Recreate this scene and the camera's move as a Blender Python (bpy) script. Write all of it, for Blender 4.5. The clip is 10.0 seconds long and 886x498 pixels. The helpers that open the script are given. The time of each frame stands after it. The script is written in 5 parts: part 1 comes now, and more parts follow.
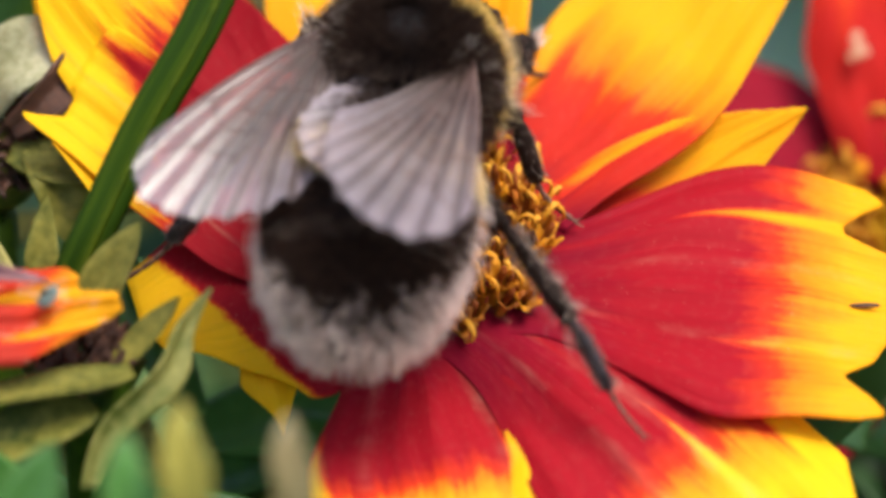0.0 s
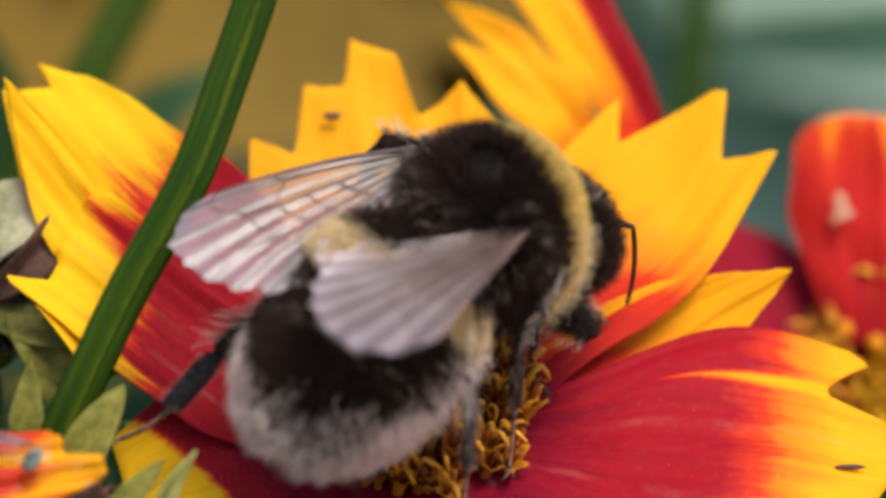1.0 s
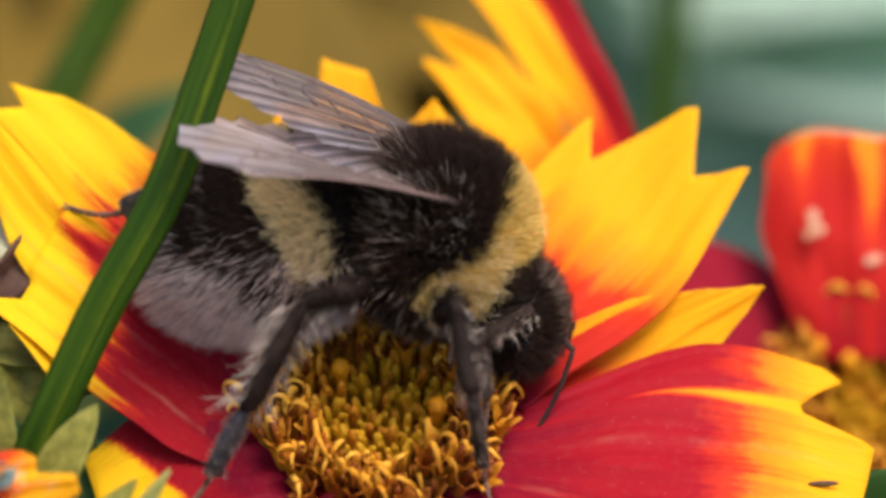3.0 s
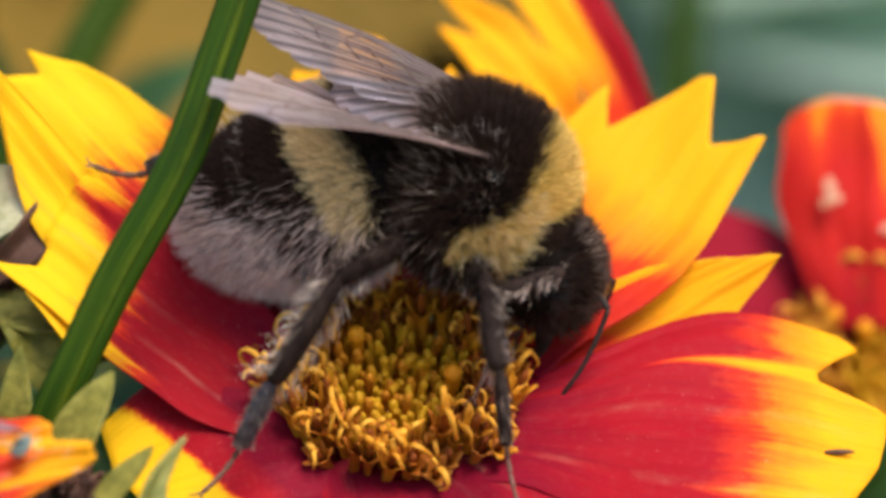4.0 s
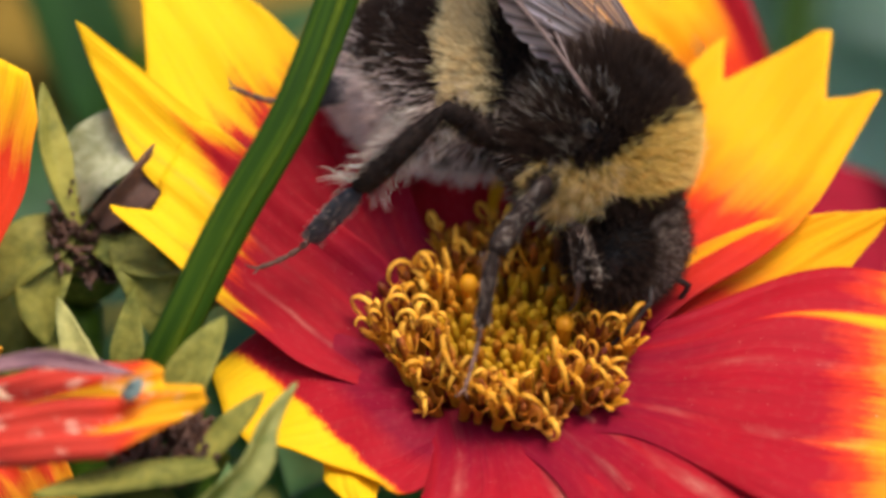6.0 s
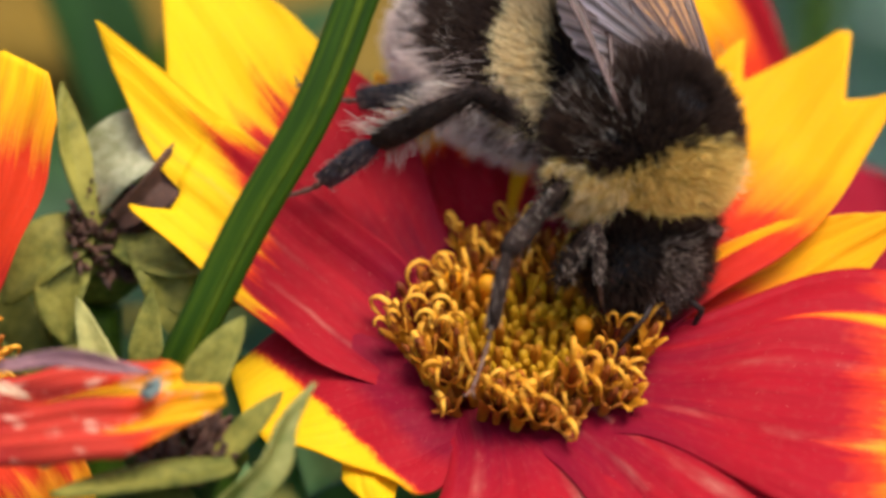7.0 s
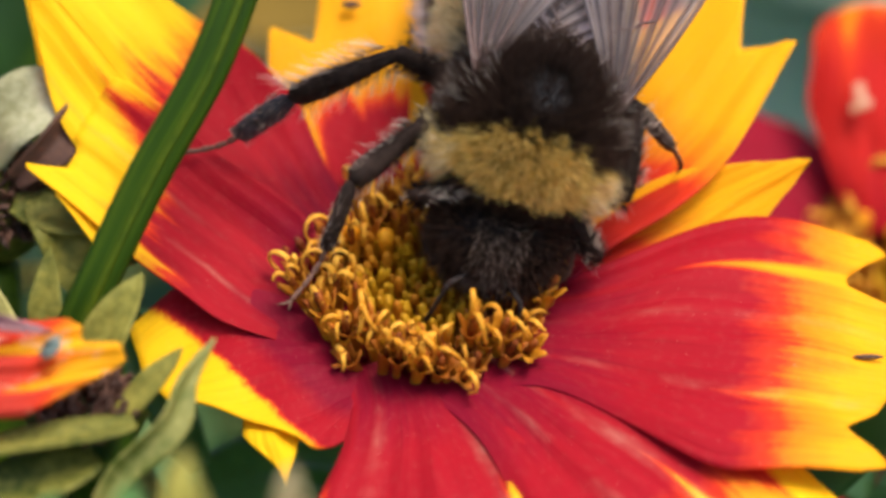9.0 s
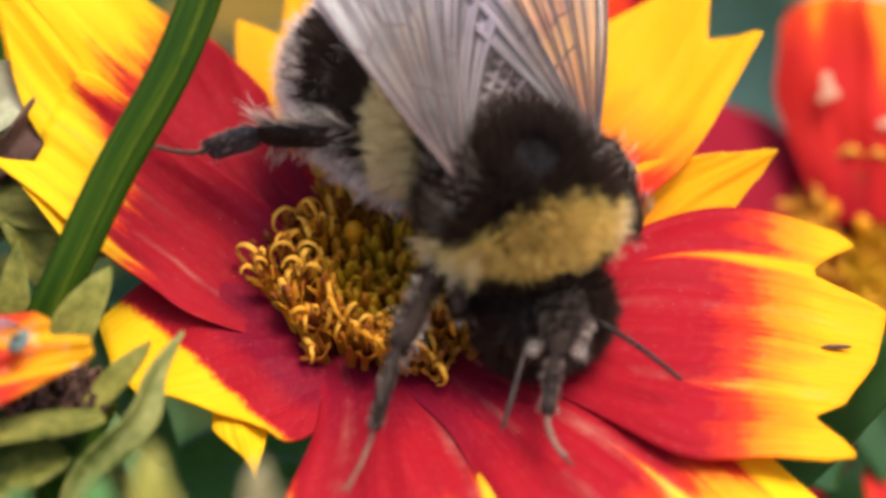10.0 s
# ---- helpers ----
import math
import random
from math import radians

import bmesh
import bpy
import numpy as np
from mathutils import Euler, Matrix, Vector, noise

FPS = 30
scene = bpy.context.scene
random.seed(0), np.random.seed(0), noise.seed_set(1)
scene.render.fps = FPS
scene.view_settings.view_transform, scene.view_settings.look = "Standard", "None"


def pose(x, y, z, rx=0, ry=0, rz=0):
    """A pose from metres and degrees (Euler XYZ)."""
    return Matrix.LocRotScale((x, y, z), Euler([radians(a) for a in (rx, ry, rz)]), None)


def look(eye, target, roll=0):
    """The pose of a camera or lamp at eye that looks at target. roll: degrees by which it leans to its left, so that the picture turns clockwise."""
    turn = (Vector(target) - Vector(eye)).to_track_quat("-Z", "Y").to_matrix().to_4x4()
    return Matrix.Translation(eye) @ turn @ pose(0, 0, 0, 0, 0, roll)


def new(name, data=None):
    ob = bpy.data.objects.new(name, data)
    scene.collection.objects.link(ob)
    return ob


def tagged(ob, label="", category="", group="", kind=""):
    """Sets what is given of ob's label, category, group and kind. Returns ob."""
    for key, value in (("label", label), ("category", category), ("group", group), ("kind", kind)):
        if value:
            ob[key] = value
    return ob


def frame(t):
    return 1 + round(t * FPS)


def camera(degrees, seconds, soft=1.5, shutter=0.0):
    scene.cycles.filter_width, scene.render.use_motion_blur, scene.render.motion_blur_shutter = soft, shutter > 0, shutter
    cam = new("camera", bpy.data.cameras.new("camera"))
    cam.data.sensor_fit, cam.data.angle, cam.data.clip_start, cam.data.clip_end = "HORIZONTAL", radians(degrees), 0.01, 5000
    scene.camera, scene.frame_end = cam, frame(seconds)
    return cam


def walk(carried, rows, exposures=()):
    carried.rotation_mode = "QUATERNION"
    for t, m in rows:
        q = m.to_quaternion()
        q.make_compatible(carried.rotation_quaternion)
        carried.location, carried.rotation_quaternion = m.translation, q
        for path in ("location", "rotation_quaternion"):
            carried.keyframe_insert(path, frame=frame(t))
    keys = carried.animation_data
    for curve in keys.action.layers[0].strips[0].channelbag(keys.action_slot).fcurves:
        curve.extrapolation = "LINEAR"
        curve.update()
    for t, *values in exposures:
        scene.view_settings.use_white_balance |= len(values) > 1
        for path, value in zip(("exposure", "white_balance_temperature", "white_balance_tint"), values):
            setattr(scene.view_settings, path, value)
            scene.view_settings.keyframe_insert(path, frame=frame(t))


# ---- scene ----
# The working frame, in millimetres round the flower's disc: u to the right, v up along the sight line's upright, w towards the viewer.
MM = 0.001
TILT = radians(35)
WORK = Matrix(((1, 0, 0, 0),
               (0, math.sin(TILT), -math.cos(TILT), 0),
               (0, math.cos(TILT), math.sin(TILT), 0.35),
               (0, 0, 0, 1)))


def work(u, v, w):
    return WORK @ Vector((u * MM, v * MM, w * MM))


EYE = work(-0.4, 3.46, 179.2)
cam = camera(10, 10.0, soft=3.5, shutter=0.3)
cam.data.dof.use_dof = True
cam.data.dof.focus_distance = 0.177
cam.data.dof.aperture_fstop = 30
walk(cam, [
    (0, look(EYE, work(0.63, -0.08, 0))),
    (0.5, look(EYE, work(-0.23, 3.55, 0))),
    (1, look(EYE, work(1.21, 5.66, 0))),
    (1.5, look(EYE, work(2.4, 5.97, 0))),
    (2, look(EYE, work(3.05, 5.16, 0))),
    (2.5, look(EYE, work(2.36, 5.89, 0))),
    (2.7, look(EYE, work(2.24, 6.33, 0))),
    (4, look(EYE, work(1.6, 5.15, 0))),
    (4.5, look(EYE, work(0.57, 3.99, 0))),
    (5, look(EYE, work(-0.4, 3.46, 0))),
    (5.5, look(EYE, work(-1.53, 3.37, 0))),
    (7, look(EYE, work(-3.08, 3.36, 0))),
    (7.5, look(EYE, work(-2.89, 3.39, 0))),
    (8, look(EYE, work(-2.06, 2.65, 0))),
    (8.5, look(EYE, work(-1.18, 2.45, 0))),
    (9, look(EYE, work(0.53, 1.73, 0))),
    (9.5, look(EYE, work(1.11, 1.57, 0))),
    (10, look(EYE, work(1.66, 1.44, 0))),
], [(0, 0.66), (0.5, 0.55), (1, 0.44), (2, 0.53), (2.7, 0.60), (4, 0.68), (5.5, 0.64), (7, 0.66), (8.5, 0.67), (9.5, 0.70), (10, 0.78)])

# ---- light ----
world = bpy.data.worlds.new("world")
scene.world = world
world.use_nodes = True
wt = world.node_tree
sky = wt.nodes.new("ShaderNodeTexSky")
sky.sky_type = "NISHITA"
sky.sun_disc = False
sky.sun_elevation = radians(73)
sky.sun_rotation = radians(106)
sky.air_density = 1.2
sky.dust_density = 3.0
wt.links.new(sky.outputs[0], wt.nodes["Background"].inputs[0])
wt.nodes["Background"].inputs[1].default_value = 0.155
sun = new("sun", bpy.data.lights.new("sun", "SUN"))
sun.data.energy = 2.8
sun.data.angle = radians(28)
sun.data.color = (1.0, 0.95, 0.87)
sun.matrix_world = look((0.42, -0.12, 1.5), (0, 0, 0))


# ---- materials ----
def material(name, rough=0.5):
    m = bpy.data.materials.new(name)
    m.use_nodes = True
    b = m.node_tree.nodes["Principled BSDF"]
    b.inputs["Roughness"].default_value = rough
    return m, m.node_tree.nodes, m.node_tree.links, b


def ramp(nodes, stops):
    r = nodes.new("ShaderNodeValToRGB")
    while len(r.color_ramp.elements) < len(stops):
        r.color_ramp.elements.new(0.5)
    for e, (p, c) in zip(r.color_ramp.elements, stops):
        e.position, e.color = p, (*c, 1)
    return r


def maths(nodes, links, op, a, b=None, c=None):
    n = nodes.new("ShaderNodeMath")
    n.operation = op
    for i, x in enumerate((a, b, c)):
        if x is None:
            continue
        if isinstance(x, (int, float)):
            n.inputs[i].default_value = x
        else:
            links.new(x, n.inputs[i])
    return n.outputs[0]


def noise_tex(nodes, links, vec, scale, detail=4, rough=0.55):
    n = nodes.new("ShaderNodeTexNoise")
    n.inputs["Scale"].default_value = scale
    n.inputs["Detail"].default_value = detail
    n.inputs["Roughness"].default_value = rough
    if vec is not None:
        links.new(vec, n.inputs["Vector"])
    return n.outputs["Fac"]


def scaled(nodes, links, vec, s):
    n = nodes.new("ShaderNodeMapping")
    n.inputs["Scale"].default_value = s
    links.new(vec, n.inputs["Vector"])
    return n.outputs[0]


def mottled(name, dark, light, scale, rough=0.55, bump=0.3, bump_scale=None, thin=0.0, sheen=0.0, metal=0.0, gloss=0.4, stretch=(1, 1, 1)):
    """A surface between two colours, with grain at two sizes; scale counts per metre. thin: share of light let through."""
    m, n, l, b = material(name, rough)
    tc = n.new("ShaderNodeTexCoord")
    info = n.new("ShaderNodeObjectInfo")
    shift = n.new("ShaderNodeVectorMath")
    shift.operation = "ADD"
    l.new(scaled(n, l, tc.outputs["Object"], stretch), shift.inputs[0])
    l.new(info.outputs["Random"], shift.inputs[1])
    big = noise_tex(n, l, shift.outputs[0], scale, 3)
    small = noise_tex(n, l, shift.outputs[0], scale * 7, 3)
    f = maths(n, l, "MULTIPLY_ADD", small, 0.4, maths(n, l, "MULTIPLY", big, 0.7))
    f = maths(n, l, "ADD", f, maths(n, l, "MULTIPLY_ADD", info.outputs["Random"], 0.2, -0.1))
    r = ramp(n, [(0.35, dark), (0.75, light)])
    l.new(f, r.inputs[0])
    l.new(r.outputs[0], b.inputs["Base Color"])
    b.inputs["Metallic"].default_value = metal
    b.inputs["Specular IOR Level"].default_value = gloss
    if sheen:
        b.inputs["Sheen Weight"].default_value = sheen
    bp = n.new("ShaderNodeBump")
    bp.inputs["Strength"].default_value = bump
    bp.inputs["Distance"].default_value = 0.0002
    l.new(noise_tex(n, l, shift.outputs[0], bump_scale or scale * 10, 3), bp.inputs["Height"])
    l.new(bp.outputs[0], b.inputs["Normal"])
    if thin:
        t = n.new("ShaderNodeBsdfTranslucent")
        l.new(r.outputs[0], t.inputs[0])
        mix = n.new("ShaderNodeMixShader")
        mix.inputs[0].default_value = thin
        l.new(b.outputs[0], mix.inputs[1])
        l.new(t.outputs[0], mix.inputs[2])
        l.new(mix.outputs[0], n["Material Output"].inputs[0])
    return m


RED = (0.39, 0.008, 0.017)
DEEP = (0.24, 0.005, 0.022)
SCARLET = (0.72, 0.045, 0.012)
YELLOW = (0.96, 0.55, 0.008)
GOLD = (0.93, 0.42, 0.007)


def petal_material(name, edge, tip=YELLOW, inner=RED, base=DEEP, soft=0.1, rag=0.22, streaks=(), blush=SCARLET, ridges=(), bleach=0.0):
    """A ray floret's skin: crimson at the base, breaking in tongues into yellow at `edge` of its length. streaks: (place across, half width, shift)."""
    m, n, l, b = material(name, 0.58)
    uv = n.new("ShaderNodeUVMap")
    sep = n.new("ShaderNodeSeparateXYZ")
    l.new(uv.outputs[0], sep.inputs[0])
    x, y = sep.outputs[0], sep.outputs[1]
    tongues = noise_tex(n, l, scaled(n, l, uv.outputs[0], (9, 1.4, 1)), 1.0, 3)
    fine = noise_tex(n, l, scaled(n, l, uv.outputs[0], (60, 3, 1)), 1.0, 2)
    grain = noise_tex(n, l, scaled(n, l, uv.outputs[0], (30, 30, 1)), 1.0, 4)
    f = maths(n, l, "MULTIPLY_ADD", maths(n, l, "SUBTRACT", tongues, 0.5), rag * 2, y)
    f = maths(n, l, "MULTIPLY_ADD", maths(n, l, "SUBTRACT", fine, 0.5), rag * 0.45, f)
    f = maths(n, l, "MULTIPLY_ADD", maths(n, l, "SUBTRACT", grain, 0.5), 0.05, f)
    for at, half, shift in streaks:
        off = maths(n, l, "ABSOLUTE", maths(n, l, "SUBTRACT", x, at))
        k = maths(n, l, "MAXIMUM", maths(n, l, "SUBTRACT", 1.0, maths(n, l, "DIVIDE", off, half)), 0.0)
        f = maths(n, l, "MULTIPLY_ADD", k, shift, f)
    r = ramp(n, [(0.0, base), (max(0.02, edge * 0.45), inner), (edge - soft * 0.5, inner), (edge, blush), (edge + soft * 0.35, tuple(0.5 * a + 0.5 * c for a, c in zip(blush, tip))), (edge + soft, tip)])
    l.new(f, r.inputs[0])
    dust_and_sheen = noise_tex(n, l, scaled(n, l, uv.outputs[0], (95, 140, 1)), 1.0, 0)
    dust_and_sheen = maths(n, l, "MULTIPLY", maths(n, l, "GREATER_THAN", dust_and_sheen, 0.84), 0.32)
    dust_and_sheen = maths(n, l, "MULTIPLY_ADD", maths(n, l, "MAXIMUM", maths(n, l, "SUBTRACT", grain, 0.5), 0.0), 0.11, dust_and_sheen)
    patch = noise_tex(n, l, scaled(n, l, uv.outputs[0], (3, 5, 1)), 1.0, 2)
    patch = maths(n, l, "MAXIMUM", maths(n, l, "MULTIPLY_ADD", patch, 3.0, -1.2), 0.0)
    # pale fold lines: dust together with crease highlights painted into the colour
    for at, half, much in ridges:
        off = maths(n, l, "ABSOLUTE", maths(n, l, "SUBTRACT", maths(n, l, "MULTIPLY_ADD", tongues, 0.05, x), at + 0.025))
        k = maths(n, l, "MAXIMUM", maths(n, l, "SUBTRACT", 1.0, maths(n, l, "DIVIDE", off, half)), 0.0)
        dust_and_sheen = maths(n, l, "MULTIPLY_ADD", maths(n, l, "MULTIPLY", maths(n, l, "MULTIPLY", k, grain), patch), much, dust_and_sheen)
    if bleach:
        pale = noise_tex(n, l, scaled(n, l, uv.outputs[0], (5, 6, 1)), 1.0, 4, 0.65)
        pale = maths(n, l, "MINIMUM", maths(n, l, "MULTIPLY", maths(n, l, "MAXIMUM", maths(n, l, "SUBTRACT", pale, 0.56), 0.0), 9.0), 1.0)
        dust_and_sheen = maths(n, l, "MAXIMUM", dust_and_sheen, maths(n, l, "MULTIPLY", pale, bleach))
    pollen_and_sheen = n.new("ShaderNodeMixRGB")
    pollen_and_sheen.inputs[2].default_value = (0.85, 0.50, 0.34, 1)
    l.new(dust_and_sheen, pollen_and_sheen.inputs[0])
    l.new(r.outputs[0], pollen_and_sheen.inputs[1])
    veins = maths(n, l, "MULTIPLY_ADD", fine, 0.5, 0.75)
    vm = n.new("ShaderNodeVectorMath")
    vm.operation = "SCALE"
    l.new(pollen_and_sheen.outputs[0], vm.inputs[0])
    l.new(maths(n, l, "MINIMUM", veins, 1.0), vm.inputs["Scale"])
    l.new(vm.outputs[0], b.inputs["Base Color"])
    b.inputs["Specular IOR Level"].default_value = 0.09
    bp = n.new("ShaderNodeBump")
    bp.inputs["Strength"].default_value = 0.35
    bp.inputs["Distance"].default_value = 0.0002
    l.new(maths(n, l, "MULTIPLY_ADD", grain, 0.35, fine), bp.inputs["Height"])
    l.new(bp.outputs[0], b.inputs["Normal"])
    t = n.new("ShaderNodeBsdfTranslucent")
    l.new(vm.outputs[0], t.inputs[0])
    mix = n.new("ShaderNodeMixShader")
    mix.inputs[0].default_value = 0.3
    l.new(b.outputs[0], mix.inputs[1])
    l.new(t.outputs[0], mix.inputs[2])
    l.new(mix.outputs[0], n["Material Output"].inputs[0])
    return m


M_STEM = mottled("green_stem", (0.010, 0.030, 0.001), (0.062, 0.115, 0.003), 300, 0.6, 0.3, gloss=0.12, stretch=(1, 1, 0.15), thin=0.1)
M_SEPAL = mottled("olive_sepal", (0.045, 0.062, 0.007), (0.36, 0.31, 0.06), 420, 0.55, 0.4, gloss=0.2, thin=0.2)
M_BRACT = mottled("green_bract", (0.03, 0.07, 0.01), (0.09, 0.16, 0.03), 250, 0.55, 0.4, gloss=0.2, thin=0.15)
M_BUFF = mottled("buff_bud", (0.22, 0.17, 0.07), (0.46, 0.36, 0.18), 300, 0.5, 0.4, thin=0.2)
M_PALE = mottled("pale_sepal", (0.12, 0.14, 0.02), (0.52, 0.45, 0.14), 330, 0.5, 0.4, thin=0.2)
M_CREAM = mottled("cream_sepal", (0.20, 0.20, 0.07), (0.60, 0.56, 0.36), 420, 0.5, 0.4, thin=0.25)
M_LEAF = mottled("green_leaf", (0.03, 0.10, 0.018), (0.10, 0.26, 0.05), 120, 0.42, 0.4, thin=0.2)
M_SEED = mottled("brown_seed", (0.03, 0.012, 0.008), (0.13, 0.055, 0.03), 900, 0.6, 0.5)
M_DISC = mottled("disc_base", (0.30, 0.075, 0.005), (0.50, 0.17, 0.008), 500, 0.6, 0.6)
M_FLORET = mottled("golden_floret", (0.66, 0.25, 0.010), (0.90, 0.47, 0.05), 700, 0.5, 0.3, thin=0.2, gloss=0.25)
M_TIP = mottled("orange_bud", (0.70, 0.24, 0.006), (0.90, 0.40, 0.012), 700, 0.5, 0.3, thin=0.2, gloss=0.25)
M_TUBE = mottled("brown_floret", (0.10, 0.012, 0.004), (0.34, 0.085, 0.008), 700, 0.5, 0.3, thin=0.15, gloss=0.25)
M_GOLDEN = mottled("gold_brown_floret", (0.44, 0.14, 0.005), (0.74, 0.31, 0.016), 800, 0.55, 0.3, thin=0.25, gloss=0.25)
M_WALL = mottled("ochre_floret", (0.26, 0.055, 0.004), (0.54, 0.16, 0.008), 800, 0.55, 0.3, thin=0.2, gloss=0.25)
M_BUD = mottled("yellow_bud", (0.46, 0.20, 0.004), (0.72, 0.40, 0.014), 700, 0.5, 0.3, thin=0.2, gloss=0.25)
M_PURPLE = mottled("shrivelled_skin", (0.10, 0.04, 0.05), (0.30, 0.14, 0.14), 700, 0.5, 0.5)
M_TEALSPOT = mottled("grey_green_skin", (0.08, 0.11, 0.10), (0.22, 0.26, 0.22), 900, 0.5, 0.5)
M_TORN = mottled("torn_skin", (0.60, 0.26, 0.12), (0.85, 0.60, 0.42), 900, 0.5, 0.4, thin=0.2)
M_SHELL = mottled("black_cuticle", (0.006, 0.005, 0.005), (0.02, 0.017, 0.016), 900, 0.5, 0.5, gloss=0.12)
M_LEG = mottled("leg_cuticle", (0.010, 0.006, 0.005), (0.045, 0.028, 0.022), 1200, 0.55, 0.6, gloss=0.06)
M_BASKET = mottled("basket_cuticle", (0.010, 0.010, 0.013), (0.085, 0.085, 0.105), 2600, 0.35, 1.0, gloss=0.2)
M_TARSUS = mottled("tarsus_cuticle", (0.05, 0.022, 0.014), (0.26, 0.14, 0.10), 1200, 0.5, 0.5, gloss=0.1)
M_EYE = mottled("eye_facets", (0.006, 0.006, 0.007), (0.02, 0.02, 0.022), 3000, 0.18, 0.4)
M_GLOSS = mottled("glossy_cuticle", (0.004, 0.004, 0.005), (0.012, 0.011, 0.012), 900, 0.12, 0.5, gloss=0.1)
M_FEELER = mottled("feeler_cuticle", (0.012, 0.008, 0.007), (0.05, 0.032, 0.026), 1500, 0.5, 0.4, gloss=0.2)
M_VEIN = mottled("wing_vein", (0.06, 0.032, 0.026), (0.16, 0.095, 0.08), 900, 0.4, 0.3)


def fur_material(name, root, dark, light, rough=0.55):
    """Hair that goes from its root's colour to a tip between dark and light, hair by hair."""
    m, n, l, b = material(name, rough)
    g = n.new("ShaderNodeNewGeometry")
    r = ramp(n, [(0.0, dark), (1.0, light)])
    l.new(g.outputs["Random Per Island"], r.inputs[0])
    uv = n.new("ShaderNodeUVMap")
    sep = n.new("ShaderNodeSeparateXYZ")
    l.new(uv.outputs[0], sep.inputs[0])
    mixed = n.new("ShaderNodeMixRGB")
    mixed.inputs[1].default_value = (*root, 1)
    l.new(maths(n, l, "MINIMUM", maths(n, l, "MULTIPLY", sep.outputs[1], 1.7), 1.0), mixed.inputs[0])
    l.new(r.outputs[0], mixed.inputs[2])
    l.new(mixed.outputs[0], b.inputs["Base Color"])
    b.inputs["Specular IOR Level"].default_value = 0.15
    t = n.new("ShaderNodeBsdfTranslucent")
    l.new(mixed.outputs[0], t.inputs[0])
    mix = n.new("ShaderNodeMixShader")
    mix.inputs[0].default_value = 0.42
    l.new(b.outputs[0], mix.inputs[1])
    l.new(t.outputs[0], mix.inputs[2])
    l.new(mix.outputs[0], n["Material Output"].inputs[0])
    return m


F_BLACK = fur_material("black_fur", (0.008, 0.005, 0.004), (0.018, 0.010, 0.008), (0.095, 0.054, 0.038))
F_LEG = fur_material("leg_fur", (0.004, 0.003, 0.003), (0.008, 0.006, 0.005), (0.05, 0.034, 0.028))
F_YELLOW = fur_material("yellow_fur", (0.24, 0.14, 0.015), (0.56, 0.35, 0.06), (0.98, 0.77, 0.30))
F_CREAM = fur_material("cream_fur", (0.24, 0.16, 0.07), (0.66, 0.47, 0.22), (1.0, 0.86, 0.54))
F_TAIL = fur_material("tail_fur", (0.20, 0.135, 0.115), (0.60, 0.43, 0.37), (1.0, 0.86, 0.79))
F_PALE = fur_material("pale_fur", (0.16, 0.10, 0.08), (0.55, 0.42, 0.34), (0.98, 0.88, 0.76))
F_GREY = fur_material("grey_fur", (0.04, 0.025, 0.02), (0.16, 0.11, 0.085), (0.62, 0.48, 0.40))


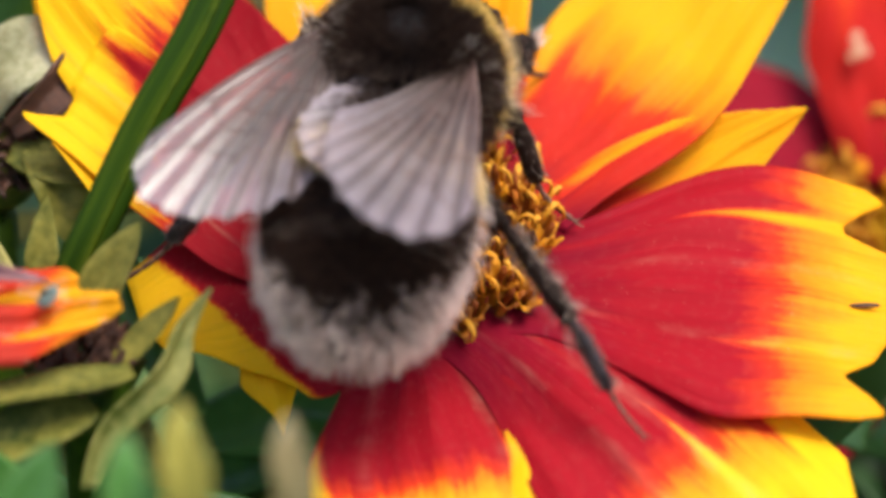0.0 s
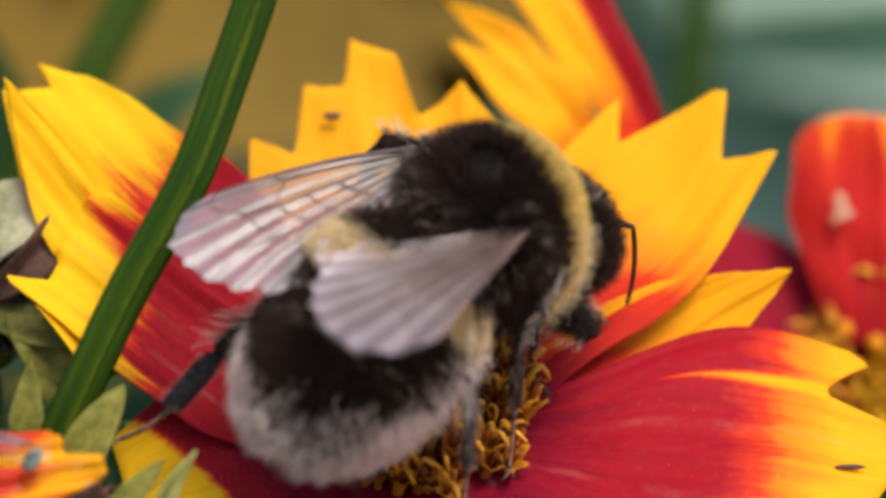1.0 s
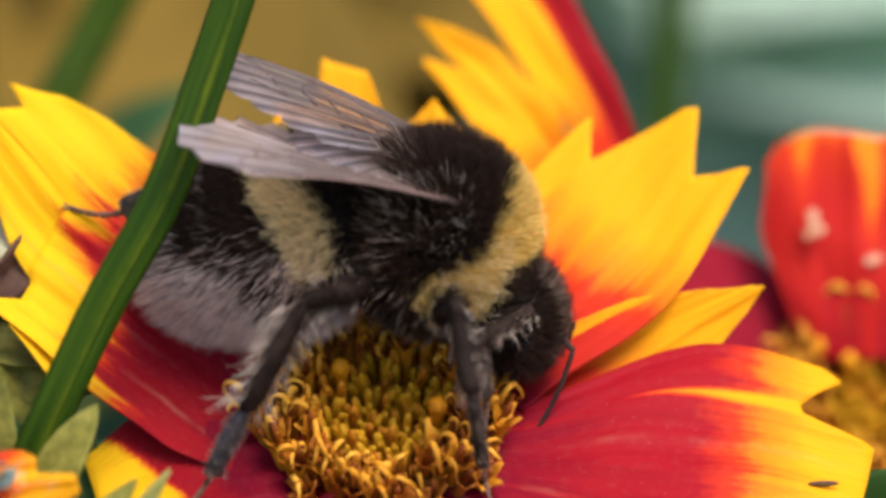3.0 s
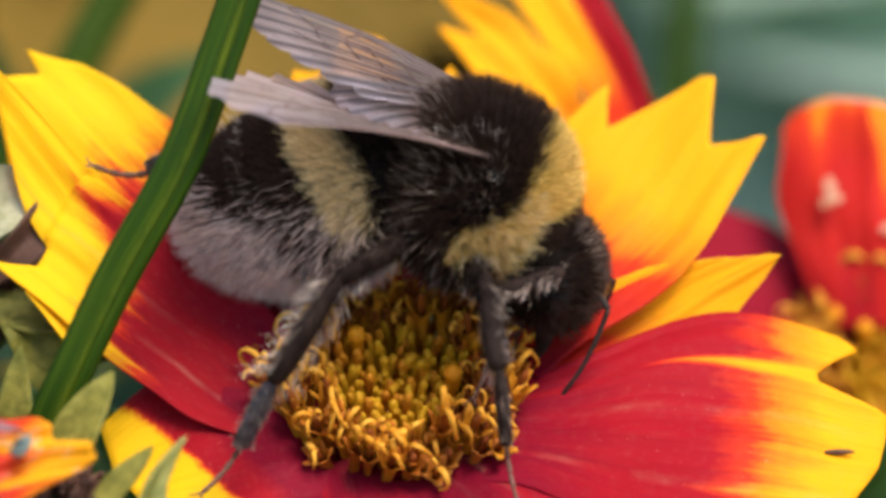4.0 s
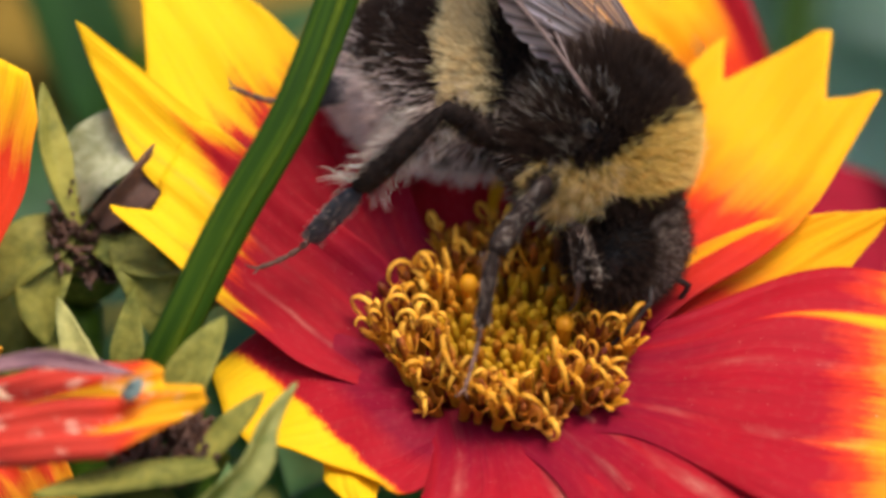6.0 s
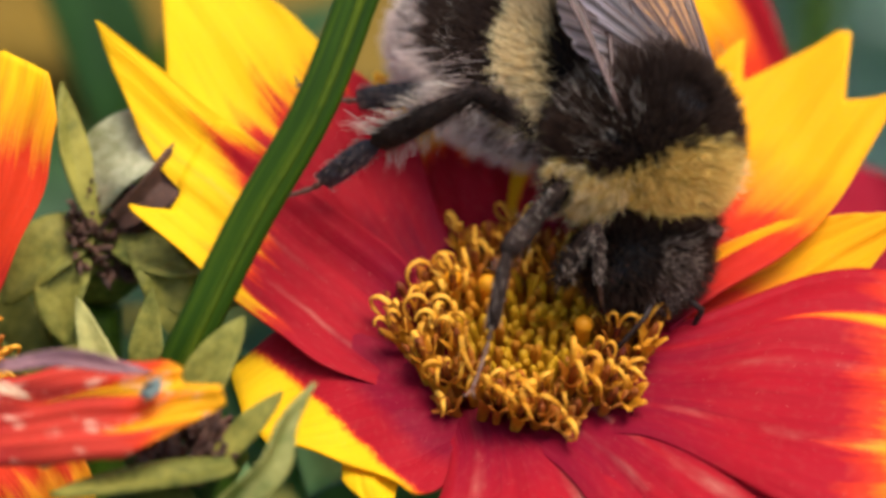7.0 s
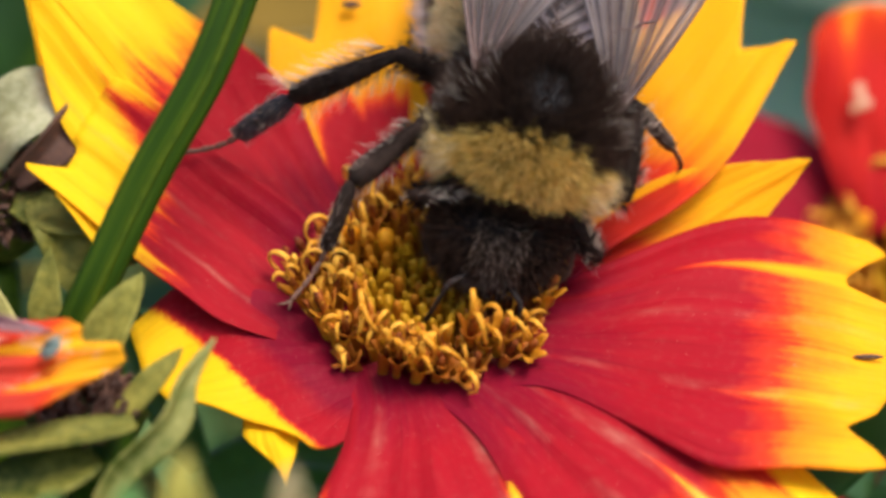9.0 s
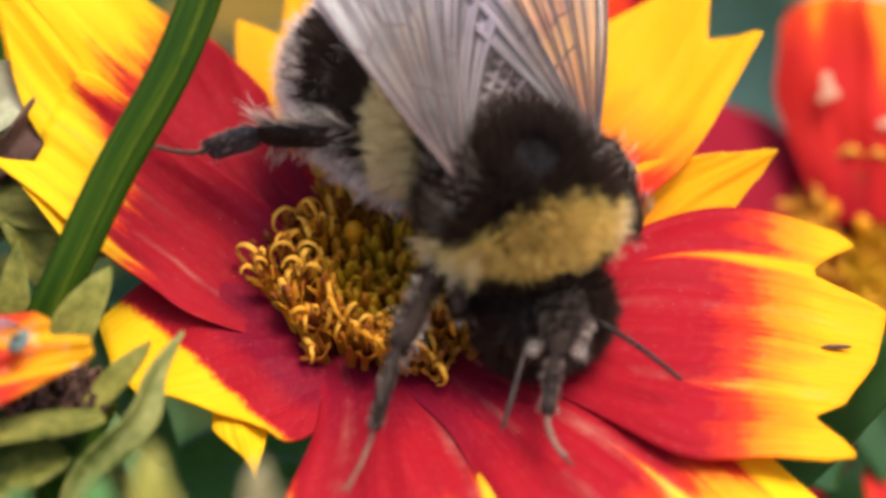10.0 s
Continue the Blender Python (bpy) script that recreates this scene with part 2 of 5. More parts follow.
def wing_material():
    """A clear brown membrane near the root that turns milky and fluted towards its rim, with sky sheen painted into its
    pale tones; u across the wing, v from root to rim.
    """
    m, n, l, b = material("wing_membrane", 0.28)
    uv = n.new("ShaderNodeUVMap")
    tc = n.new("ShaderNodeTexCoord")
    sep = n.new("ShaderNodeSeparateXYZ")
    l.new(uv.outputs[0], sep.inputs[0])
    flutes = noise_tex(n, l, scaled(n, l, uv.outputs[0], (30, 1.2, 1)), 1.0, 3)
    blotch = noise_tex(n, l, tc.outputs["Object"], 420, 3)
    f = maths(n, l, "MULTIPLY_ADD", blotch, 0.5, maths(n, l, "SUBTRACT", sep.outputs[1], 0.25))
    f = maths(n, l, "ADD", f, maths(n, l, "MULTIPLY_ADD", flutes, 0.7, -0.35))
    # paler stops carry reflected sky as base colour, over the milky membrane
    r = ramp(n, [(0.26, (0.26, 0.18, 0.14)), (0.50, (0.44, 0.33, 0.29)), (0.70, (0.62, 0.50, 0.48)), (0.96, (0.82, 0.68, 0.75))])
    l.new(f, r.inputs[0])
    # crease shading put into the colour: dark lines where the flutes fold
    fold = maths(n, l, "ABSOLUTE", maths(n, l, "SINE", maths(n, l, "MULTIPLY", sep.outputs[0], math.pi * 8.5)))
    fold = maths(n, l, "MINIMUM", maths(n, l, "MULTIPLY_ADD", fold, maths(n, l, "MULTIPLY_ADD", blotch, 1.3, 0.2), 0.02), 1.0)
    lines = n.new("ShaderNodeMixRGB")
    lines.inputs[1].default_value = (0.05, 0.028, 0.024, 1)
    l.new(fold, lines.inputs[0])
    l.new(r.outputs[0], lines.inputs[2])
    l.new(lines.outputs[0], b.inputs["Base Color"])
    b.inputs["Specular IOR Level"].default_value = 1.0
    b.inputs["Coat Weight"].default_value = 0.6
    b.inputs["Coat Roughness"].default_value = 0.2
    b.inputs["Coat IOR"].default_value = 1.7
    bp = n.new("ShaderNodeBump")
    bp.inputs["Strength"].default_value = 0.6
    bp.inputs["Distance"].default_value = 0.0002
    l.new(maths(n, l, "ADD", flutes, maths(n, l, "MULTIPLY", blotch, 0.6)), bp.inputs["Height"])
    l.new(bp.outputs[0], b.inputs["Normal"])
    t = n.new("ShaderNodeBsdfTransparent")
    t.inputs[0].default_value = (0.95, 0.88, 0.82, 1)
    mix = n.new("ShaderNodeMixShader")
    clear = ramp(n, [(0.30, (0.46, 0.46, 0.46)), (0.62, (0.47, 0.47, 0.47)), (0.95, (0.46, 0.46, 0.46))])
    l.new(f, clear.inputs[0])
    l.new(maths(n, l, "MULTIPLY", clear.outputs[0], fold), mix.inputs[0])
    glow = n.new("ShaderNodeBsdfTranslucent")
    l.new(lines.outputs[0], glow.inputs[0])
    skin = n.new("ShaderNodeMixShader")
    skin.inputs[0].default_value = 0.55
    l.new(b.outputs[0], skin.inputs[1])
    l.new(glow.outputs[0], skin.inputs[2])
    l.new(skin.outputs[0], mix.inputs[1])
    l.new(t.outputs[0], mix.inputs[2])
    l.new(mix.outputs[0], n["Material Output"].inputs[0])
    return m


M_WING = wing_material()


# ---- mesh helpers (all lengths in millimetres) ----
def mesh_of(name, verts, faces, mat, uvs=None, smooth=True):
    me = bpy.data.meshes.new(name)
    me.from_pydata([(x * MM, y * MM, z * MM) for x, y, z in verts], [], faces)
    if uvs is not None:
        lay = me.uv_layers.new(name="UVMap")
        idx = np.zeros(len(me.loops), dtype=np.int32)
        me.loops.foreach_get("vertex_index", idx)
        lay.data.foreach_set("uv", np.asarray(uvs, dtype=np.float32)[idx].ravel())
    if smooth:
        me.polygons.foreach_set("use_smooth", [True] * len(me.polygons))
    me.materials.append(mat)
    me.update()
    return me


def part(name, me, parent, label="", m=None):
    ob = new(name, me)
    ob.parent = parent
    if m is not None:
        ob.matrix_basis = m
    if label:
        ob["label"] = label
    return ob


def thing(name, m, label, category, group="", kind=""):
    ob = new(name)
    ob.matrix_basis = m
    return tagged(ob, label, category, group, kind)


def frame_at(u, v, w):
    return Matrix.Translation(work(u, v, w)) @ WORK.to_3x3().to_4x4()


def unit(a):
    a = np.asarray(a, float)
    return a / max(np.linalg.norm(a), 1e-9)


def tube(points, radii, sides=8, flat=1.0, flat_dir=None):
    """Vertices and faces of a closed tube along points; flat squeezes it along flat_dir."""
    pts = np.asarray(points, float)
    n = len(pts)
    ref = np.array([0.31, 0.83, 0.47]) if flat_dir is None else unit(flat_dir)
    verts, faces = [], []
    for i in range(n):
        d = unit(pts[min(i + 1, n - 1)] - pts[max(i - 1, 0)])
        a = ref - d * (ref @ d)
        a = unit(a)
        b = np.cross(d, a)
        for k in range(sides):
            t = 2 * math.pi * k / sides
            verts.append(tuple(pts[i] + radii[i] * (a * math.cos(t) * flat + b * math.sin(t))))
    for i in range(n - 1):
        for k in range(sides):
            j = (k + 1) % sides
            faces.append((i * sides + k, i * sides + j, (i + 1) * sides + j, (i + 1) * sides + k))
    faces.append(tuple(range(sides - 1, -1, -1)))
    faces.append(tuple(range((n - 1) * sides, n * sides)))
    return verts, faces


def ellipsoid(c, r, rings=18, seg=28):
    verts, faces = [], []
    for i in range(rings + 1):
        t = math.pi * i / rings
        for k in range(seg):
            a = 2 * math.pi * k / seg
            verts.append((c[0] + r[0] * math.cos(t), c[1] + r[1] * math.sin(t) * math.cos(a), c[2] + r[2] * math.sin(t) * math.sin(a)))
    for i in range(rings):
        for k in range(seg):
            j = (k + 1) % seg
            faces.append((i * seg + k, (i + 1) * seg + k, (i + 1) * seg + j, i * seg + j))
    return verts, faces


def joined(*pieces):
    verts, faces = [], []
    for v, f in pieces:
        o = len(verts)
        verts += v
        faces += [tuple(i + o for i in q) for q in f]
    return verts, faces


def petal_shape(base, tip, half, teeth, normal=(0, 0.68, 0.73), bow=0.8, cup=0.5, roll=0, neck=0.3, bend=0.0, ribs=0.06, droop=0.0, widest=0.6, close=0.85, thick=0.09, nu=61, nv=34, seed=0, tuck=0.0):
    """A blade from base to tip. teeth: (place across from -1 to 1, reach) pairs of the ragged end; u = +1 lies left of the blade's course seen from above."""
    base, tip = np.asarray(base, float), np.asarray(tip, float)
    length = np.linalg.norm(tip - base)
    a = (tip - base) / length
    side = unit(np.cross(normal, a))
    up = np.cross(a, side)
    c, s = math.cos(radians(roll)), math.sin(radians(roll))
    side, up = c * side + s * up, c * up - s * side
    tu, tr = zip(*teeth)
    rng = random.Random(seed)
    ph = [rng.uniform(0, 6.3) for _ in range(4)]
    verts, uvs = [], []
    for layer in (0, 1):
        for i in range(nu):
            u = 2 * i / (nu - 1) - 1
            reach = float(np.interp(u, tu, tr))
            for j in range(nv):
                g = j / (nv - 1) * (reach + tuck / length) - tuck / length
                k = min(max(g, 0.0) / widest, 1.0)
                wide = neck + (1 - neck) * (k * k * (3 - 2 * k))
                if g > widest:
                    wide *= 1 - (1 - close) * ((g - widest) / (1.05 - widest)) ** 1.5
                fade = min(max(g, 0.0) * 3, 1.0)
                lift = bow * 4 * max(g, 0.0) * (1 - g) + 2.0 * min(g, 0.0) - droop * g ** 3 + cup * u * u * wide + ribs * fade * (math.cos(u * 9 + 0.6) + 0.4 * math.cos(u * 23 + ph[0]))
                lift += 0.14 * fade * math.sin(g * 5 + ph[1] + 2 * u) + 0.06 * fade * math.sin(g * 13 + ph[2] - 5 * u)
                p = base + a * (length * g) + side * (u * half * wide + bend * g * g + 0.05 * fade * math.sin(g * 17 + ph[3])) + up * (lift - layer * thick)
                verts.append(tuple(p))
                uvs.append(((u + 1) / 2, max(g, 0.0)))
    faces = []
    o = nu * nv
    for i in range(nu - 1):
        for j in range(nv - 1):
            q = (i * nv + j, (i + 1) * nv + j, (i + 1) * nv + j + 1, i * nv + j + 1)
            faces.append(q)
            faces.append(tuple(x + o for x in reversed(q)))
    rim = [(i * nv + nv - 1, (i + 1) * nv + nv - 1) for i in range(nu - 1)]
    rim += [((i + 1) * nv, i * nv) for i in range(nu - 1)]
    rim += [(j, j + 1) for j in range(nv - 1)] + [((nu - 1) * nv + j + 1, (nu - 1) * nv + j) for j in range(nv - 1)]
    for p, q in rim:
        faces.append((p, q, q + o, p + o))
    return verts, faces, uvs


TEETH = [(-1, 0.80), (-0.72, 0.93), (-0.38, 0.86), (0.0, 1.0), (0.36, 0.87), (0.7, 0.95), (1, 0.80)]


def petal(parent, mat, base, tip, half, teeth=TEETH, name="petal", label="", **more):
    v, f, uv = petal_shape(base, tip, half, teeth, **more)
    return part(name, mesh_of(name, v, f, mat, uv), parent, label)


def plane(x, y, h=0.0):
    """A point of the flower's own plane (x right, y away, h over it) in the working frame."""
    return (x, 0.73 * y + 0.68 * h, -0.68 * y + 0.73 * h)


def over(u, v, h):
    """The point at u, v of the working frame that lies h over the flower's plane."""
    y = (v - 0.68 * h) / 0.73
    return (u, v, -0.68 * y + 0.73 * h)


# ---- ground and distance ----
def ground():
    m, n, l, b = material("ground_cover", 0.9)
    tc = n.new("ShaderNodeTexCoord")
    big = noise_tex(n, l, tc.outputs["Object"], 9, 3)
    small = noise_tex(n, l, tc.outputs["Object"], 90, 4)
    r = ramp(n, [(0.35, (0.015, 0.035, 0.008)), (0.5, (0.04, 0.09, 0.018)), (0.68, (0.12, 0.12, 0.03))])
    l.new(maths(n, l, "MULTIPLY_ADD", small, 0.5, maths(n, l, "MULTIPLY", big, 0.5)), r.inputs[0])
    l.new(r.outputs[0], b.inputs["Base Color"])
    size = 400.0
    k = 40
    verts, faces = [], []
    for i in range(k + 1):
        for j in range(k + 1):
            x = (2 * i / k - 1) ** 3 * size
            y = (2 * j / k - 1) ** 3 * size
            z = 0.012 * noise.noise((x * 3, y * 3, 0))
            verts.append((x / MM, y / MM, z / MM))
    for i in range(k):
        for j in range(k):
            a = i * (k + 1) + j
            faces.append((a, a + k + 1, a + k + 2, a + 1))
    ob = new("ground", mesh_of("ground", verts, faces, m))
    tagged(ob, "green garden ground under the flower bed", "ground", kind="structure")


ground()


# ---- the flower under the bee ----
def blade(parent, name, mat, pts, half, label="", thick=0.12, fold=0.3, normal=(0, 0.3, 0.95), point=0.25):
    """A pointed sepal or leaf along a smooth course, folded along its midrib."""
    pts = np.asarray(pts, float)
    n, m = 22, 9
    verts, faces = [], []
    seg = len(pts) - 1
    curve = []
    for i in range(n):
        t = i / (n - 1) * seg
        k = min(int(t), seg - 1)
        f = t - k
        p0, p1, p2, p3 = pts[max(k - 1, 0)], pts[k], pts[k + 1], pts[min(k + 2, seg)]
        curve.append(0.5 * (2 * p1 + (p2 - p0) * f + (2 * p0 - 5 * p1 + 4 * p2 - p3) * f * f + (3 * p1 - p0 - 3 * p2 + p3) * f ** 3))
    for layer in (0, 1):
        for i in range(n):
            g = i / (n - 1)
            d = unit(curve[min(i + 1, n - 1)] - curve[max(i - 1, 0)])
            s = unit(np.cross(normal, d))
            up = np.cross(d, s)
            w = half * (0.45 + 0.55 * math.sin(min(g / 0.45, 1) * math.pi / 2)) * (1 if g < 0.5 else max(0.04, (1 - ((g - 0.5) / 0.5) ** (1.2 + point))))
            for j in range(m):
                u = 2 * j / (m - 1) - 1
                verts.append(tuple(curve[i] + s * u * w + up * (fold * abs(u) * w + 0.05 * math.sin(9 * g + 3 * u) - layer * thick)))
    o = n * m
    for i in range(n - 1):
        for j in range(m - 1):
            q = (i * m + j, i * m + j + 1, (i + 1) * m + j + 1, (i + 1) * m + j)
            faces.append(q)
            faces.append(tuple(x + o for x in reversed(q)))
    edge = [(j, j + 1) for j in range(m - 1)] + [((n - 1) * m + j + 1, (n - 1) * m + j) for j in range(m - 1)]
    edge += [((i + 1) * m, i * m) for i in range(n - 1)] + [(i * m + m - 1, (i + 1) * m + m - 1) for i in range(n - 1)]
    for p, q in edge:
        faces.append((p + o, q + o, q, p))
    return part(name, mesh_of(name, verts, faces, mat), parent, label)


def ribbon(points, half, thick):
    """A thin curled strap through points in its own x-z plane."""
    verts, faces = [], []
    n = len(points)
    for i, (x, y, z) in enumerate(points):
        w = half * (1.0 - 0.55 * i / (n - 1))
        x0, z0 = points[max(i - 1, 0)][0], points[max(i - 1, 0)][2]
        x1, z1 = points[min(i + 1, n - 1)][0], points[min(i + 1, n - 1)][2]
        nx, nz = unit((-(z1 - z0), 0, x1 - x0))[[0, 2]]
        for dy, dn in ((-w, 0.02), (0, thick), (w, 0.02), (w, -0.02), (0, -thick * 0.4), (-w, -0.02)):
            verts.append((x + nx * dn, y + dy, z + nz * dn))
    for i in range(n - 1):
        for k in range(6):
            j = (k + 1) % 6
            faces.append((i * 6 + k, i * 6 + j, (i + 1) * 6 + j, (i + 1) * 6 + k))
    faces.append((5, 4, 3, 2, 1, 0))
    faces.append(tuple((n - 1) * 6 + k for k in range(6)))
    return verts, faces


def floret_open(seed):
    """An open disc floret: a slim tube that splits into five curled points, a dark column in its mouth, and two curled style branches."""
    rng = random.Random(seed)
    lean = rng.uniform(-0.22, 0.22)
    tall = rng.uniform(1.6, 2.2)
    seg = 20
    verts, faces = [], []
    for z, r, lobe in ((0, 0.17, 0), (0.45, 0.20, 0), (0.72, 0.26, 0), (0.86, 0.31, 0.05), (0.96, 0.38, 0.15), (1.0, 0.47, 0.24), (0.97, 0.44, 0.22), (0.88, 0.30, 0.10), (0.72, 0.19, 0), (0.55, 0.12, 0)):
        for k in range(seg):
            a = 2 * math.pi * k / seg
            c = math.cos(5 * a + seed)
            wob = 1 + 0.12 * math.sin(2 * a + 1.7 * seed)
            rr = r * (1 + (0.04 + lobe * 1.1) * c) * wob
            verts.append((lean * z * z + rr * math.cos(a), rr * math.sin(a), tall * z + lobe * (c * 1.15 - 0.35)))
    for i in range(9):
        for k in range(seg):
            j = (k + 1) % seg
            faces.append((i * seg + k, i * seg + j, (i + 1) * seg + j, (i + 1) * seg + k))
    faces.append(tuple(range(9 * seg, 10 * seg)))
    column = tube([(lean * 0.5, 0, tall * 0.55), (lean * 0.9, 0, tall * 0.9), (lean, 0.02, tall * 1.08), (lean * 1.1, 0.02, tall * 1.2)], [0.12, 0.13, 0.15, 0.07], 8)
    arms = []
    for s in (-1, 1):
        pts = [(lean + s * 0.03, 0, tall * 0.9), (lean + s * 0.04, 0, tall * 1.12)]
        r0 = rng.uniform(0.28, 0.55) * (1.0 if s > 0 else rng.uniform(0.5, 1.0))
        sweep = math.radians(rng.uniform(130, 290))
        drift = rng.uniform(-0.4, 0.4)
        rise = rng.uniform(0.0, 0.25)
        for k in range(1, 12):
            g = k / 11
            t = g * sweep
            r1 = r0 * (1 - 0.25 * g)
            pts.append((lean + s * (0.05 + r1 * (1 - math.cos(t))), drift * g * g, tall * 1.12 + rise * min(1, 3 * g) + r1 * 1.2 * math.sin(t)))
        arms.append(ribbon(pts, rng.uniform(0.10, 0.15), 0.07))
    return (verts, faces), column, joined(*arms)


def floret_meshes():
    """Ten open florets with golden branches, five blunt closed ones and a round orange bud."""
    styles, tubes, buds = [], [], []
    for s in range(10):
        body, column, arms = floret_open(s)
        styles.append(mesh_of("style", *arms, M_FLORET))
        me = mesh_of("floret", *joined(body, column), (M_WALL, M_GOLDEN, M_WALL, M_GOLDEN, M_DISC)[s % 5])
        me.materials.append(M_TUBE)
        me.polygons.foreach_set("material_index", [0] * len(body[1]) + [1] * len(column[1]))
        tubes.append(me)
    for s in range(5):
        tilt = 0.10 * (s - 2)
        v, f = tube([(0, 0, 0), (0, 0, 0.7), (tilt * 0.4, 0, 1.15), (tilt, 0, 1.5), (tilt * 1.2, 0, 1.72), (tilt * 1.3, 0, 1.84)], [0.12, 0.13, 0.15, 0.17, 0.13, 0.05], 8)
        v = [(x * (1 + 0.10 * math.cos(5 * math.atan2(y, x))), y * (1 + 0.10 * math.cos(5 * math.atan2(y, x))), z) for x, y, z in v]
        buds.append(mesh_of("bud", v, f, (M_BUD, M_BUD, M_GOLDEN, M_BUD, M_BUD)[s]))
    v, f = tube([(0, 0, 0), (0, 0, 1.1), (0, 0, 1.5), (0, 0, 1.8), (0, 0, 2.05), (0, 0, 2.2)], [0.24, 0.26, 0.28, 0.34, 0.30, 0.10], 10)
    buds.append(mesh_of("bud", v, f, M_TIP))
    return styles, tubes, buds


FLORETS = floret_meshes()
N_AXIS = Vector((0, 0.68, 0.73)).normalized()


def disc_and_florets(parent, radius, height, seed, count_out=56, tilt=0.45, axis=N_AXIS, centre=(0, 0, 0)):
    """The domed disc with its ring of open florets and its closed centre."""
    rng = random.Random(seed)
    ex = Vector((1, 0, 0))
    ey = axis.cross(ex).normalized()
    turn = Matrix((ex, ey, axis)).transposed()
    verts, faces = [], []
    rings, seg = 10, 40
    for i in range(rings + 1):
        q = i / rings
        for k in range(seg):
            t = 2 * math.pi * k / seg
            r = radius * (0.03 + 1.0 * q)
            z = -0.5 - 0.5 * max(0, q - 0.8) * 5
            p = turn @ Vector((r * math.cos(t), r * math.sin(t), z + 0.08 * rng.uniform(-1, 1))) + Vector(centre)
            verts.append(tuple(p))
    for i in range(rings):
        for k in range(seg):
            j = (k + 1) % seg
            faces.append((i * seg + k, (i + 1) * seg + k, (i + 1) * seg + j, i * seg + j))
    faces.append(tuple(range(seg)))
    part("disc", mesh_of("disc", verts, faces, M_DISC), parent, "orange-brown flower centre")
    v, f = ellipsoid((0, 0, -1.3), (radius * 1.08, radius * 1.08, 0.75), 10, 30)
    v = [tuple(turn @ Vector(p) + Vector(centre)) for p in v]
    part("calyx", mesh_of("calyx", v, f, M_SEPAL), parent, "olive green calyx")
    styles, tubes, buds = FLORETS
    spots = []
    for ring, (q, n) in enumerate(((0.98, count_out * 0.62), (0.86, count_out * 0.52), (0.73, count_out * 0.42), (0.63, 34), (0.53, 32), (0.43, 28), (0.33, 23), (0.23, 17), (0.12, 9))):
        n = int(n)
        for k in range(n):
            spots.append((ring, q + rng.uniform(-0.05, 0.05), 2 * math.pi * (k + rng.uniform(-0.3, 0.3)) / n + ring))
    for ring, q, t in spots:
        out = tilt * (q ** 2 * rng.uniform(0.4, 2.2) - 0.3)
        drop = rng.uniform(0.8, 1.12) if ring < 3 else (0.58 + 0.6 * q) * rng.uniform(0.85, 1.15)
        place = turn @ Vector((radius * q * math.cos(t), radius * q * math.sin(t), -0.7)) + Vector(centre)
        spin = Matrix.Rotation(t, 4, "Z") @ Matrix.Rotation(rng.gauss(0, 0.16), 4, "X") @ Matrix.Rotation(out, 4, "Y") @ Matrix.Rotation(rng.uniform(-1.3, 1.3), 4, "Z")
        size = rng.uniform(0.88, 1.12)
        m = Matrix.Translation(place * MM) @ turn.to_4x4() @ spin @ Matrix.Diagonal((size, size, size * drop * rng.uniform(0.92, 1.2), 1))
        if ring <= 2:
            i = rng.randrange(10)
            fl = part("floret", tubes[i], parent, m=m)
            if rng.random() < 0.72:
                part("style", styles[i], fl)
        else:
            part("bud", buds[rng.randrange(5)], parent, m=m)
    for x, y in ((-3.0, 2.2), (-1.65, 1.9), (2.1, -0.2), (2.9, 1.6)):
        place = turn @ Vector((x * radius / 4.2, y * radius / 4.2, -0.4)) + Vector(centre)
        part("bud", buds[5], parent, "round orange bud", m=Matrix.Translation(place * MM) @ turn.to_4x4() @ Matrix.Rotation(rng.uniform(-0.15, 0.15), 4, "X"))


